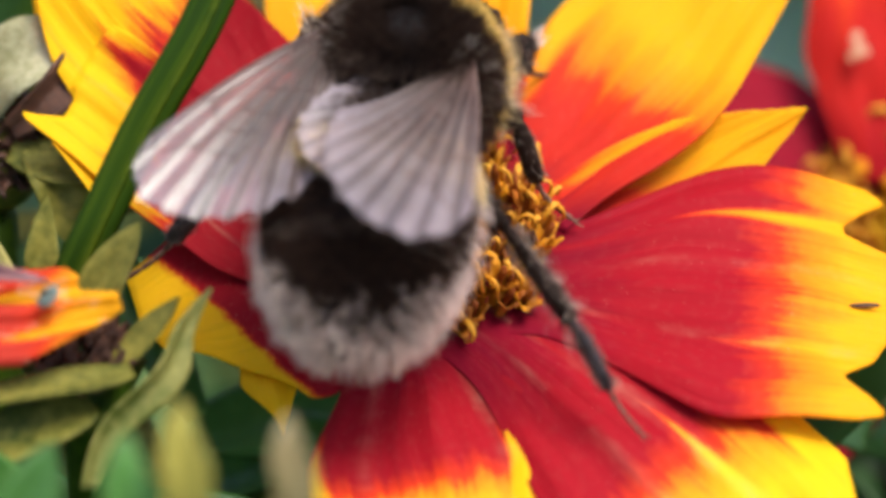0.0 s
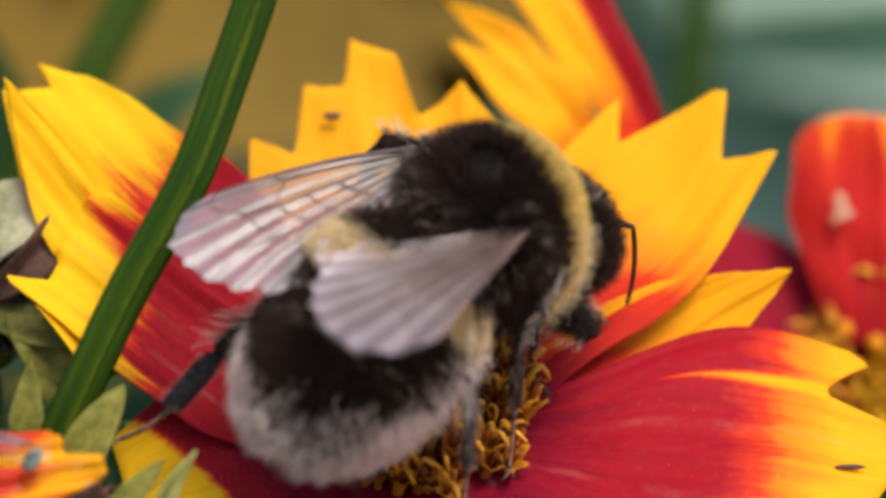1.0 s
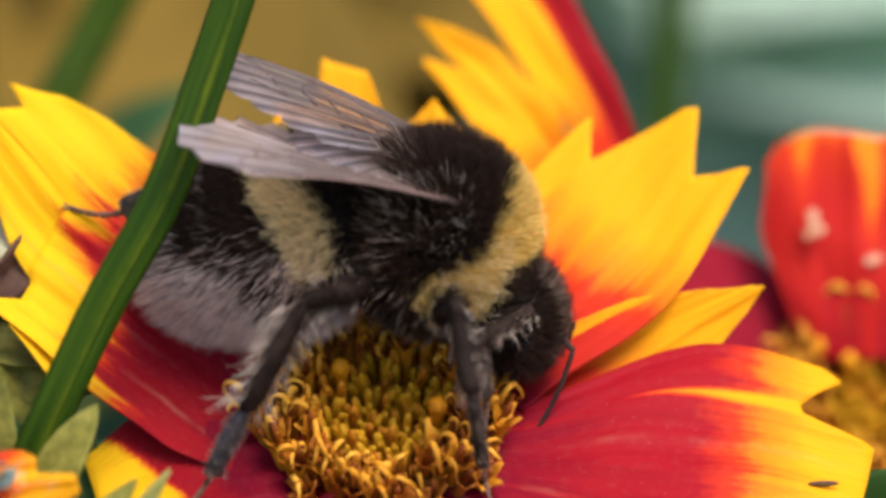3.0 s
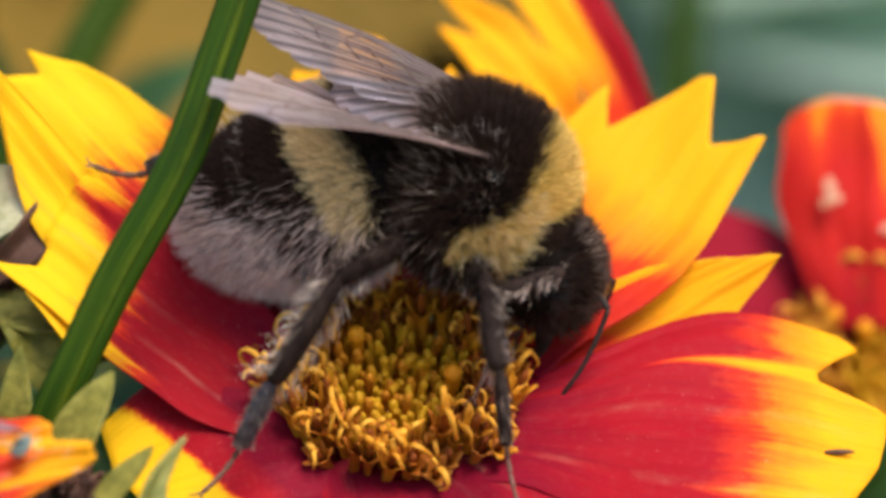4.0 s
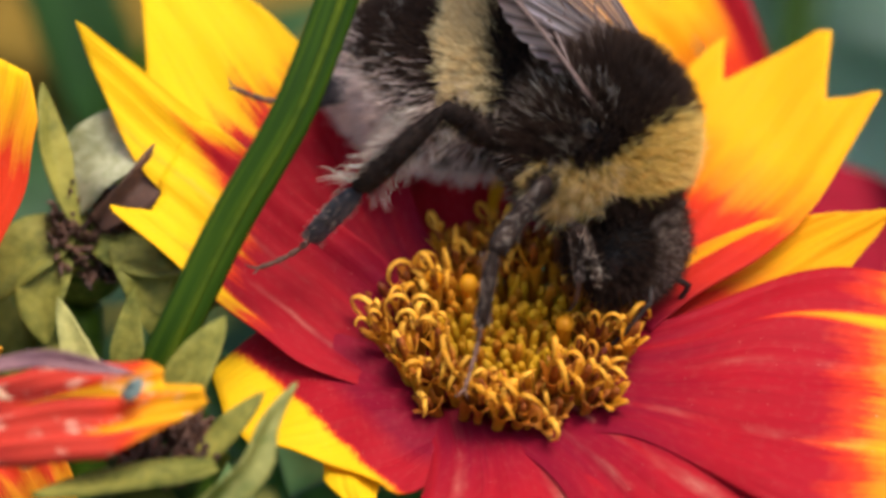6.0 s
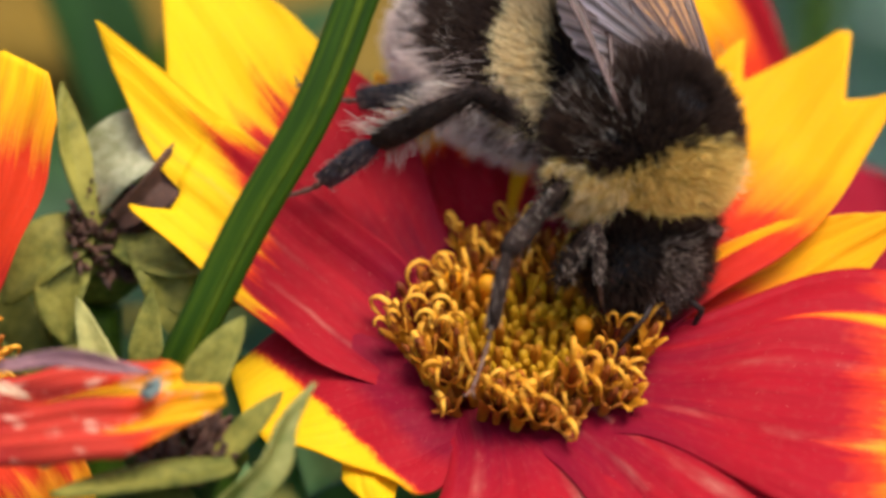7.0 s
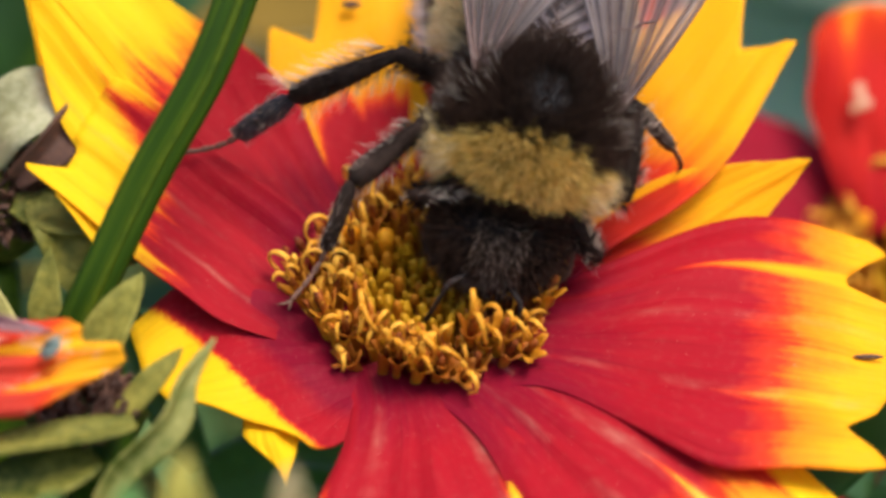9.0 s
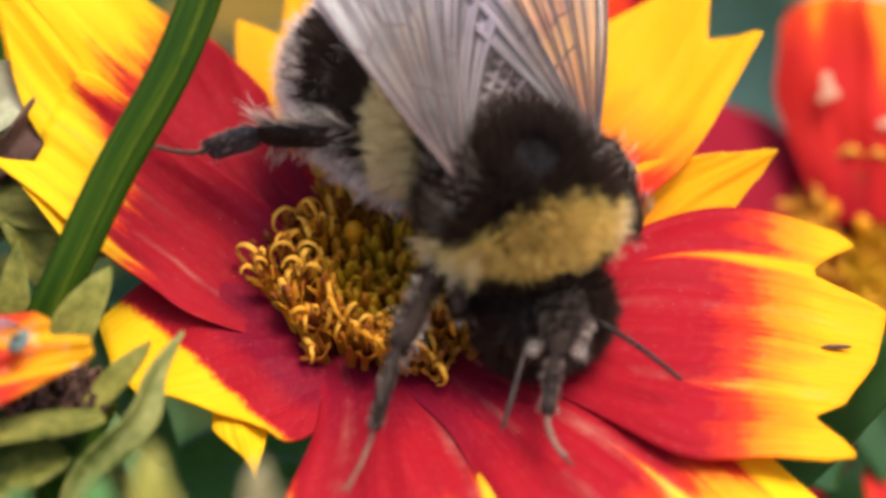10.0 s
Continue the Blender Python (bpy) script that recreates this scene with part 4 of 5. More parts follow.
def grass_blade(name, pts, half, label, mat=M_STREAK):
    """A thick channelled blade crossing the view."""
    u, v, w = pts[0]
    root = thing(name, frame_at(u, v, w), label, "plant stem")
    rel = [(a - u, b - v, c - w) for a, b, c in pts]
    curve, n = [], 30
    p = np.asarray(rel, float)
    seg = len(p) - 1
    for i in range(n):
        t = i / (n - 1) * seg
        k = min(int(t), seg - 1)
        f = t - k
        p0, p1, p2, p3 = p[max(k - 1, 0)], p[k], p[k + 1], p[min(k + 2, seg)]
        curve.append(0.5 * (2 * p1 + (p2 - p0) * f + (2 * p0 - 5 * p1 + 4 * p2 - p3) * f * f + (3 * p1 - p0 - 3 * p2 + p3) * f ** 3))
    sides = 14
    verts, faces, uvs = [], [], []
    for i in range(n):
        d = unit(curve[min(i + 1, n - 1)] - curve[max(i - 1, 0)])
        a = unit(np.cross((0, 0, 1), d))
        b = np.cross(d, a)
        for k in range(sides):
            t = 2 * math.pi * k / sides
            r = 1 - 0.22 * math.exp(-((t - math.pi / 2) / 0.35) ** 2) - 0.12 * math.cos(3 * t)
            verts.append(tuple(curve[i] + half * (a * math.cos(t) * r + b * math.sin(t) * 0.55 * r)))
            uvs.append((0.5 + 0.5 * math.cos(t), 3.0 * i / n))
    for i in range(n - 1):
        for k in range(sides):
            j = (k + 1) % sides
            faces.append((i * sides + k, i * sides + j, (i + 1) * sides + j, (i + 1) * sides + k))
    part("blade", mesh_of("blade", verts, faces, mat, uvs), root)
    rib = [tuple(c + half * np.array([0.30, -0.12, 0.40])) for c in curve]
    part("rib", mesh_of("rib", *tube(rib, [half * 0.2] * len(rib), 8, 0.6, (0, 0, 1)), M_RIB), root, "paler rib along the stem")


grass_blade("plant_stem", [(-13.0, -2.6, 4.4), (-11.75, 0.1, 5.0), (-9.8, 4.16, 5.3), (-7.62, 8.04, 5.4), (-6.15, 11.9, 5.2), (-4.75, 16.0, 5), (-3.3, 21, 4.4), (-1.6, 28, 3.6)], 0.74, "dark green flat stem crossing the flower")
grass_blade("plant_stem", [(-18, 5, -32), (-14.0, 12.2, -32), (-11.2, 17.5, -33), (-5, 30, -34)], 1.0, "green stem in the soft distance")
grass_blade("plant_stem", [(10.6, -10, -60), (13.4, 14, -60), (15.4, 32, -60)], 0.9, "green stem in the soft distance")


def leaf_clump(name, place, label, leaves, mat, seed, spread, size, category="leaves", face=(0, 0.5, 0.8), broad=0.16):
    """Loose leaves of one plant on a common stem."""
    rng = random.Random(seed)
    root = thing(name, frame_at(*place), label, category)
    for _ in range(leaves):
        a = rng.uniform(0, 6.283)
        b = np.array([rng.uniform(-0.4, 0.4) * spread, rng.uniform(-0.4, 0.4) * spread, rng.uniform(-0.4, 0.4) * spread])
        l = size * rng.uniform(0.7, 1.3)
        d = np.array([math.cos(a), math.sin(a) * 0.8 + 0.2, rng.uniform(-0.5, 0.5)])
        blade(root, "leaf", mat, [tuple(b), tuple(b + d * l * 0.5 + (0, 0.1 * l, 0)), tuple(b + d * l)], l * broad * rng.uniform(0.75, 1.25), fold=0.25, normal=(face[0] + rng.uniform(-0.4, 0.4), face[1], face[2]), thick=0.2)
    b = tube([(0, 0, 0), (0, -60, -40), (0, -330, -200)], [0.8, 0.8, 1.0], 7)
    part("stem", mesh_of("stem", *b, M_STEM), root)


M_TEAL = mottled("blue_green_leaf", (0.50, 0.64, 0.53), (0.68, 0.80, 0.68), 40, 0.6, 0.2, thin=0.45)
M_OLIVE = mottled("olive_leaf", (0.12, 0.075, 0.012), (0.30, 0.18, 0.03), 60, 0.6, 0.2, gloss=0.1, thin=0.2)
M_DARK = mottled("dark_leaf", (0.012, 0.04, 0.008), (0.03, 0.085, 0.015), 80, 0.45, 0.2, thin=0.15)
leaf_clump("leafy_plant", (-12, -12, 3), "green lance-shaped leaves low in the bed", 9, M_LEAF, 71, 9, 9)
leaf_clump("leafy_plant", (-6, -9, -4), "green lance-shaped leaves low in the bed", 9, M_LEAF, 72, 10, 9)
leaf_clump("leafy_plant", (-18, -6, -6), "olive leaves low in the bed", 10, M_SEPAL, 73, 9, 8)
leaf_clump("leafy_plant", (-5, -8, -15), "green leaves under the flower", 10, M_LEAF, 74, 9, 9)
leaf_clump("leafy_plant", (11, -4, -19), "green leaves under the flower", 10, M_LEAF, 75, 12, 9)
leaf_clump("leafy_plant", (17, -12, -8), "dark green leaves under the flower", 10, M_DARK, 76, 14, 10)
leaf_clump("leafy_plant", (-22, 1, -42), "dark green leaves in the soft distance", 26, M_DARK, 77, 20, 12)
leaf_clump("leafy_plant", (-18, 16, -82), "olive leaves in the soft distance", 26, M_OLIVE, 78, 30, 24, face=(0, 0.75, 0.65), broad=0.3)
leaf_clump("leafy_plant", (-8, 17, -86), "olive leaves in the soft distance", 34, M_OLIVE, 79, 18, 13, face=(0, 0.75, 0.65), broad=0.3)
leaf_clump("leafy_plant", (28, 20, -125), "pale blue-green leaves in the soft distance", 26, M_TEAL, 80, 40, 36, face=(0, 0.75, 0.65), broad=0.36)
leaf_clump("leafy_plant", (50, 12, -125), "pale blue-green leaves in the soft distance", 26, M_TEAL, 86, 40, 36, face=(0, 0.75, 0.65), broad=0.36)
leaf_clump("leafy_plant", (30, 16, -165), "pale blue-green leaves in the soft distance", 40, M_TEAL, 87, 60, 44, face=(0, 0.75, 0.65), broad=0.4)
leaf_clump("leafy_plant", (22, -40, -70), "green leaves in the soft distance", 20, M_LEAF, 81, 34, 26)
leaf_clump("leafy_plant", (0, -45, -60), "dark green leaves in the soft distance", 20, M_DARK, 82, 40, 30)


def leaf_tip(tip, drop, half, label, mat):
    """An upright blurred leaf close to the viewer, on its own stalk."""
    u, v, w = tip
    root = thing("leaf_shoot", frame_at(u, v - drop, w), label, "leaf")
    blade(root, "leaf", mat, [(-0.5, -drop, -1.0), (0.1, 0, 0), (-0.1, drop * 0.55, 0.2), (0, drop, 0)], half, fold=0.5, normal=(0.2, 0.1, 0.95))
    part("stem", mesh_of("stem", *tube([(-0.5, -drop, -1.0), (-1, -40, -30), (0, -330, -190)], [0.5, 0.6, 0.9], 7), M_STEM), root)


leaf_tip((-7.5, -4.1, 25), 3.0, 0.75, "blurred yellow-green leaf tip", M_SEPAL)
leaf_tip((-4.2, -4.6, 25), 2.4, 0.65, "blurred dull buff bud tip", M_BUFF)
leaf_tip((-9.2, -5.2, 24), 3.0, 0.9, "blurred green leaf tip", M_LEAF)
leaf_clump("leafy_plant", (-14.0, -10.0, 18), "blurred green leaves low in the bed", 5, M_LEAF, 85, 4, 7)


def far_flower(place, seed, size=1.0):
    root = thing("yellow_flower", frame_at(*place), "blurred yellow flower among olive leaves", "flower", group="background flowers")
    mat = bpy.data.materials.get("petal_far") or petal_material("petal_far", 0.15, (0.93, 0.43, 0.01), rag=0.1)
    for k in range(8):
        a = k * math.pi / 4 + seed
        petal(root, mat, (2 * size * math.cos(a), 1.4 * size * math.sin(a), -1.2 * size * math.sin(a)), (13 * size * math.cos(a), 9 * size * math.sin(a), -8 * size * math.sin(a)), 4.2 * size, neck=0.5, nu=21, nv=10, seed=seed * 9 + k)
    part("stem", mesh_of("stem", *tube([(0, 0, -1), (0, -60, -40), (0, -330, -200)], [0.9, 0.8, 1.0], 7), M_STEM), root)


far_flower((-20.5, 20.0, -95), 1, 0.40)
far_flower((-13.0, 19.4, -98), 2, 0.30)
far_flower((27, 33, -120), 3)


# ---- the bumblebee: x ahead, y to its left, z up from its back ----
def fur(name, parent, mat, roots, normals, lean, length, width, label, seed, jitter=0.2, clump=14, pull=0.45, arch=0.1):
    """A coat of tapered, slightly arched hairs that gather in small tufts; one mesh of many hairs."""
    rng = np.random.default_rng(seed)
    n = len(roots)
    d = normals + np.asarray(lean, float) + rng.normal(size=(n, 3)) * jitter
    d /= np.linalg.norm(d, axis=1, keepdims=True)
    lens = (np.asarray(length, float) * rng.uniform(0.55, 1.2, n))[:, None]
    tips = roots + d * lens
    heads = rng.choice(n, max(1, n // clump), replace=False)
    near = np.empty(n, dtype=int)
    for i in range(0, n, 2000):
        near[i:i + 2000] = heads[np.argmin(((roots[i:i + 2000, None] - roots[None, heads]) ** 2).sum(2), axis=1)]
    k = (pull * rng.uniform(0.3, 1.3, n))[:, None]
    tips = tips * (1 - k) + (tips[near] + 0.25 * (roots - roots[near])) * k
    side = np.cross(d, rng.normal(size=(n, 3)))
    side /= np.linalg.norm(side, axis=1, keepdims=True) + 1e-9
    mid = roots * 0.45 + tips * 0.55 + normals * lens * arch + rng.normal(size=(n, 3)) * lens * 0.035
    w = width * rng.uniform(0.75, 1.25, n)[:, None]
    verts = np.stack([roots + side * w, roots - side * w, mid + side * w * 0.7, mid - side * w * 0.7, tips], 1).reshape(-1, 3) * MM
    tris = (np.array([(0, 1, 3), (0, 3, 2), (2, 3, 4)])[None] + 5 * np.arange(n)[:, None, None]).reshape(-1)
    me = bpy.data.meshes.new(name)
    me.vertices.add(len(verts))
    me.vertices.foreach_set("co", verts.astype(np.float32).ravel())
    me.loops.add(len(tris))
    me.loops.foreach_set("vertex_index", tris.astype(np.int32))
    me.polygons.add(len(tris) // 3)
    me.polygons.foreach_set("loop_start", np.arange(0, len(tris), 3, dtype=np.int32))
    uv = np.tile(np.array([(0, 0), (1, 0), (0, 0.55), (1, 0.55), (0.5, 1)], dtype=np.float32), (n, 1))
    me.uv_layers.new(name="UVMap").data.foreach_set("uv", uv[tris].ravel())
    me.materials.append(mat)
    me.update(calc_edges=True)
    ob = part(name, me, parent, label)
    ob["kind"] = "stuff"
    return ob


def on_ball(seed, c, r, n, keep):
    """Roots and normals of n hairs on the part of an ellipsoid that keep() allows."""
    rng = np.random.default_rng(seed)
    c, r = np.asarray(c, float), np.asarray(r, float)
    roots, normals, have = [], [], 0
    while have < n:
        d = rng.normal(size=(4 * n, 3))
        d /= np.linalg.norm(d, axis=1, keepdims=True)
        p = c + d * r
        ok = keep(p, rng)
        m = d[ok] / r
        roots.append(p[ok])
        normals.append(m / np.linalg.norm(m, axis=1, keepdims=True))
        have += int(ok.sum())
    return np.concatenate(roots)[:n], np.concatenate(normals)[:n]


ABD = 3.3


def abdomen_ring(s):
    """Centre line and radius of the abdomen, s from the waist to the tail."""
    s = np.asarray(s, float)
    k = (s - 0.42) / np.where(s < 0.42, 0.42, 0.58)
    r = ABD * np.sqrt(np.maximum(0.0, 1 - np.abs(k) ** np.where(s < 0.42, 2.3, 2.05)))
    return np.stack([-1.9 - 8.3 * s, 0 * s, 0.1 - 1.0 * s - 2.4 * s * s], -1), r


def abdomen_point(s, a):
    s, a = np.atleast_1d(np.asarray(s, float)), np.atleast_1d(np.asarray(a, float))
    c, r = abdomen_ring(s)
    (ca, ra), (cb, rb) = abdomen_ring(np.maximum(s - 0.02, 0)), abdomen_ring(np.minimum(s + 0.02, 1))
    t = cb - ca
    t /= np.linalg.norm(t, axis=1, keepdims=True)
    up = np.stack([t[:, 2], 0 * s, -t[:, 0]], 1)
    radial = np.array([0, 1.0, 0]) * np.cos(a)[:, None] + up * 0.95 * np.sin(a)[:, None]
    nr = radial - t * ((rb - ra) / 0.35)[:, None]
    return c + radial * r[:, None], nr / np.linalg.norm(nr, axis=1, keepdims=True)


def on_abdomen(seed, n, s0, s1, keep=None):
    rng = np.random.default_rng(seed)
    roots, normals, have = [], [], 0
    while have < n:
        s, a = rng.uniform(s0, s1, 4 * n), rng.uniform(0, 2 * math.pi, 4 * n)
        ok = rng.random(4 * n) < abdomen_ring(s)[1] / ABD + 0.1
        if keep:
            ok &= keep(s, a, rng)
        p, nr = abdomen_point(s[ok], a[ok])
        roots.append(p)
        normals.append(nr)
        have += int(ok.sum())
    return np.concatenate(roots)[:n], np.concatenate(normals)[:n]


LEGS = {
    "RH": dict(hip=(-1.7, -2.1, -1.5), femur=3.6, tibia=4.3, tarsus=4.4, fold=0.8, pole=(-0.15, -0.2, 1.0), wide=(0.52, 0.60, 0.54)),
    "LH": dict(hip=(-1.7, 2.1, -1.5), femur=3.6, tibia=4.3, tarsus=4.4, fold=0.8, pole=(-0.15, 0.2, 1.0), wide=(0.52, 0.60, 0.54)),
    "RM": dict(hip=(0.3, -2.2, -2.0), femur=2.7, tibia=3.2, tarsus=4.9, fold=0.5, pole=(0.15, -0.6, 1.0), wide=(0.55, 0.54, 0.36)),
    "LM": dict(hip=(0.3, 2.2, -2.0), femur=2.7, tibia=3.2, tarsus=4.9, fold=0.5, pole=(0.15, 0.6, 1.0), wide=(0.55, 0.54, 0.36)),
    "RF": dict(hip=(1.8, -1.7, -2.4), femur=2.4, tibia=2.5, tarsus=3.6, fold=0.5, pole=(0.7, -0.9, 0.5), wide=(0.48, 0.46, 0.28)),
    "LF": dict(hip=(1.8, 1.7, -2.4), femur=2.4, tibia=2.5, tarsus=3.6, fold=0.5, pole=(0.7, 0.9, 0.5), wide=(0.48, 0.46, 0.28)),
}


def on_leg(seed, length, radius, n, flat=0.7, edges=0.0):
    """Hair roots round a leg joint; edges gathers them along its two narrow edges."""
    rng = np.random.default_rng(seed)
    x, a = rng.uniform(0.05, 0.97, n) * length, rng.uniform(0, 2 * math.pi, n)
    if edges:
        a = np.where(rng.random(n) < 0.5, 0, math.pi) + rng.normal(size=n) * edges
    normals = np.stack([0 * a, np.cos(a), np.sin(a)], 1)
    return np.stack([x, radius * np.cos(a), radius * flat * np.sin(a)], 1), normals


def build_legs(bee):
    """Each leg: femur, tibia and foot, every one a bone along its own x."""
    bones = {}
    for num, (key, g) in enumerate(LEGS.items()):
        hind = key[1] == "H"
        a, b, c = g["wide"]
        le, ti, ta = g["femur"], g["tibia"], g["tarsus"]
        v, f = tube([(-0.3, 0, 0), (0, 0, 0), (le * 0.4, 0, 0), (le * 0.85, 0, 0), (le, 0, 0), (le + 0.15, 0, 0)], [a * 0.5, a * 0.8, a, a * 0.75, a * 0.7, a * 0.2], 10, 0.75, (0, 0, 1))
        femur = part("femur", mesh_of("femur", v, f, M_LEG), bee)
        fur("leg_hair", femur, F_LEG, *on_leg(num, le, a * 0.85, 900), (0.7, 0, 0), 0.42, 0.012, "short black hairs", num + 40)
        fur("leg_fringe", femur, F_PALE, *on_leg(num + 9, le, a * 0.85, 90 if hind else 80, edges=0.4), (0.8, 0, 0), 0.75, 0.010, "long pale hairs", num + 50, clump=6)
        v, f = tube([(-0.1, 0, 0), (0.1, 0, 0), (ti * 0.35, 0, 0), (ti * 0.75, 0, 0), (ti * 0.95, 0, 0), (ti + 0.08, 0, 0)], [0.14, 0.30, b * 0.8, b, b * 0.85, 0.15], 12, 0.55 if hind else 0.8, (0, 0, 1))
        tibia = part("tibia", mesh_of("tibia", v, f, M_LEG), bee, "dark hairy shin")
        fur("leg_hair", tibia, F_LEG, *on_leg(num + 20, ti, b * 0.85, 700 if not hind else 500, 0.55), (0.8, 0, 0), 0.36, 0.011, "short black hairs", num + 60)
        fur("leg_fringe", tibia, F_PALE, *on_leg(num + 30, ti, b * 0.9, 330 if hind else 170, 0.5, 0.25), (0.75, 0, 0), 1.25 if hind else 0.9, 0.010, "pale fringe of long hairs", num + 70, clump=7, pull=0.55)
        split = ta * 0.58
        v, f = tube([(-0.05, 0, 0), (0.08, 0, 0), (split * 0.3, 0, 0), (split * 0.85, 0, 0), (split, 0, 0), (split + 0.06, 0, 0)], [0.12, c * 0.7, c, c * 0.92, c * 0.8, 0.1], 12, 0.42 if hind else 0.75, (0, 0, 1))
        foot = part("foot", mesh_of("foot", v, f, M_BASKET if hind else M_LEG), bee, "flat grey-black first foot joint")
        fur("leg_hair", foot, F_GREY, *on_leg(num + 80, split, c * 0.92, 420, 0.5), (0.9, 0, 0), 0.26, 0.009, "short pale bristles", num + 90)
        x, joints, rad = split, [(split - 0.05, 0, 0)], [0.08]
        for k in range(4):
            step = (ta - split) / 4
            lift = lambda e: 0.055 * (k + e) ** 2
            joints += [(x + step * 0.15, lift(0.15), 0), (x + step * 0.85, lift(0.85), 0), (x + step, lift(1.0), 0)]
            rad += [0.10, 0.15 - 0.012 * k, 0.07]
            x += step
        w = tube(joints, rad, 8, 0.7, (0, 0, 1))
        claws = [tube([(ta, 0.88, 0), (ta + 0.16, 1.02 + s * 0.06, s * 0.10), (ta + 0.22, 1.2 + s * 0.1, s * 0.2)], [0.06, 0.045, 0.015], 5) for s in (-1, 1)]
        part("toe", mesh_of("toe", *joined(w, *claws), M_TARSUS), foot, "brown jointed toe with claws")
        bones[key] = (femur, tibia, foot)
    return bones


def wing_mesh(length, spread, hind=False):
    """A fluted membrane that fans out from its root along +x, its stiff front edge towards +y, with a worn, scalloped rim, and its veins."""
    n, m = 40, 90
    tip = 0.80 if not hind else 0.72

    def rim(q):
        back = 0.56 if not hind else 0.5
        r = back + (1 - back) * math.sin(min(q / tip, 1) * math.pi / 2) ** 0.9
        if q > tip:
            r -= 0.22 * ((q - tip) / (1 - tip)) ** 2
        return r * (1 - (0.045 * abs(math.sin(q * math.pi * 8.5)) ** 0.5 + 0.012 * math.sin(q * 47)) * (1 if q < 0.93 else 0.3))

    def place(s, q):
        r = length * s * rim(q)
        a = math.radians(-spread * (1 - q) ** 0.9 + 5) * (1 - 0.25 * (1 - s))
        flute = 0.13 * math.sin(q * math.pi * 17) * s ** 1.3 * (1 - 0.6 * q)
        return (r * math.cos(a), r * math.sin(a) + 0.35 * math.sin(math.pi * s) * (q - 0.4), flute + 0.30 * math.sin(math.pi * s) * q + 0.12 * math.sin(s * 6 + q * 5) * (1 - q))

    verts = [place(i / (n - 1), j / (m - 1)) for i in range(n) for j in range(m)]
    uvs = [(j / (m - 1), i / (n - 1)) for i in range(n) for j in range(m)]
    faces = [(i * m + j, (i + 1) * m + j, (i + 1) * m + j + 1, i * m + j + 1) for i in range(n - 1) for j in range(m - 1)]
    runs = [([(0.02, 0.99), (0.4, 0.99), (0.97, 0.985)], 0.11), ([(0.02, 0.90), (0.35, 0.91), (0.60, 0.93), (0.72, 0.985)], 0.07)]
    if hind:
        runs += [([(0.02, q), (0.5, q), (0.9, q + 0.02)], 0.05) for q in (0.75, 0.5, 0.25)] + [([(0.5, 0.75), (0.55, 0.5), (0.5, 0.25)], 0.045)]
    else:
        runs += [([(0.05, 0.78), (0.40, 0.74), (0.62, 0.74), (0.82, 0.86), (0.93, 0.97)], 0.06), ([(0.05, 0.55), (0.35, 0.50), (0.62, 0.52), (0.84, 0.62)], 0.06), ([(0.05, 0.3), (0.35, 0.25), (0.6, 0.22), (0.86, 0.2)], 0.055)]
        runs += [([(0.40, 0.74), (0.37, 0.50), (0.40, 0.25)], 0.055), ([(0.62, 0.74), (0.60, 0.52)], 0.055), ([(0.52, 0.74), (0.50, 0.51)], 0.05), ([(0.74, 0.80), (0.72, 0.57)], 0.05), ([(0.60, 0.93), (0.62, 0.74)], 0.05), ([(0.56, 0.38), (0.60, 0.22)], 0.05), ([(0.45, 0.36), (0.58, 0.38), (0.9, 0.40)], 0.05)]
        runs += [([(0.66, q), (0.8, q), (0.955, q)], 0.03) for q in (0.06, 0.13, 0.29, 0.47, 0.56, 0.67, 0.75)]
    tubes = []
    for run, r in runs:
        pts = []
        for (s0, q0), (s1, q1) in zip(run, run[1:]):
            for k in range(6):
                pts.append(place(s0 + (s1 - s0) * k / 6, q0 + (q1 - q0) * k / 6))
        pts.append(place(*run[-1]))
        tubes.append(tube(pts, [r * (1 - 0.55 * i / len(pts)) for i in range(len(pts))], 5))
    return (verts, faces), uvs, joined(*tubes)


def antenna(head, s):
    """An elbowed feeler: a short shaft and a beaded whip, from a pivot on the face."""
    scape = tube([(0, 0, 0), (0.5, s * 0.35, 0.05), (1.0, s * 0.75, 0.0)], [0.10, 0.12, 0.11], 8)
    pts, rad = [(1.0, s * 0.75, 0)], [0.07]
    for k in range(1, 23):
        g = k / 22
        pts.append((1.0 + 0.35 * math.sin(g * 2.2), s * (0.75 + 0.35 * g), -3.5 * g))
        rad.append((0.105 if k % 2 else 0.088) * (1 - 0.25 * g ** 3))
    pts.append((1.28, s * 1.12, -3.62))
    rad.append(0.03)
    return part("antenna", mesh_of("antenna", *joined(scape, tube(pts, rad, 8)), M_FEELER), head, "black elbowed antenna")


HEAD = (3.3, 0, -2.35)


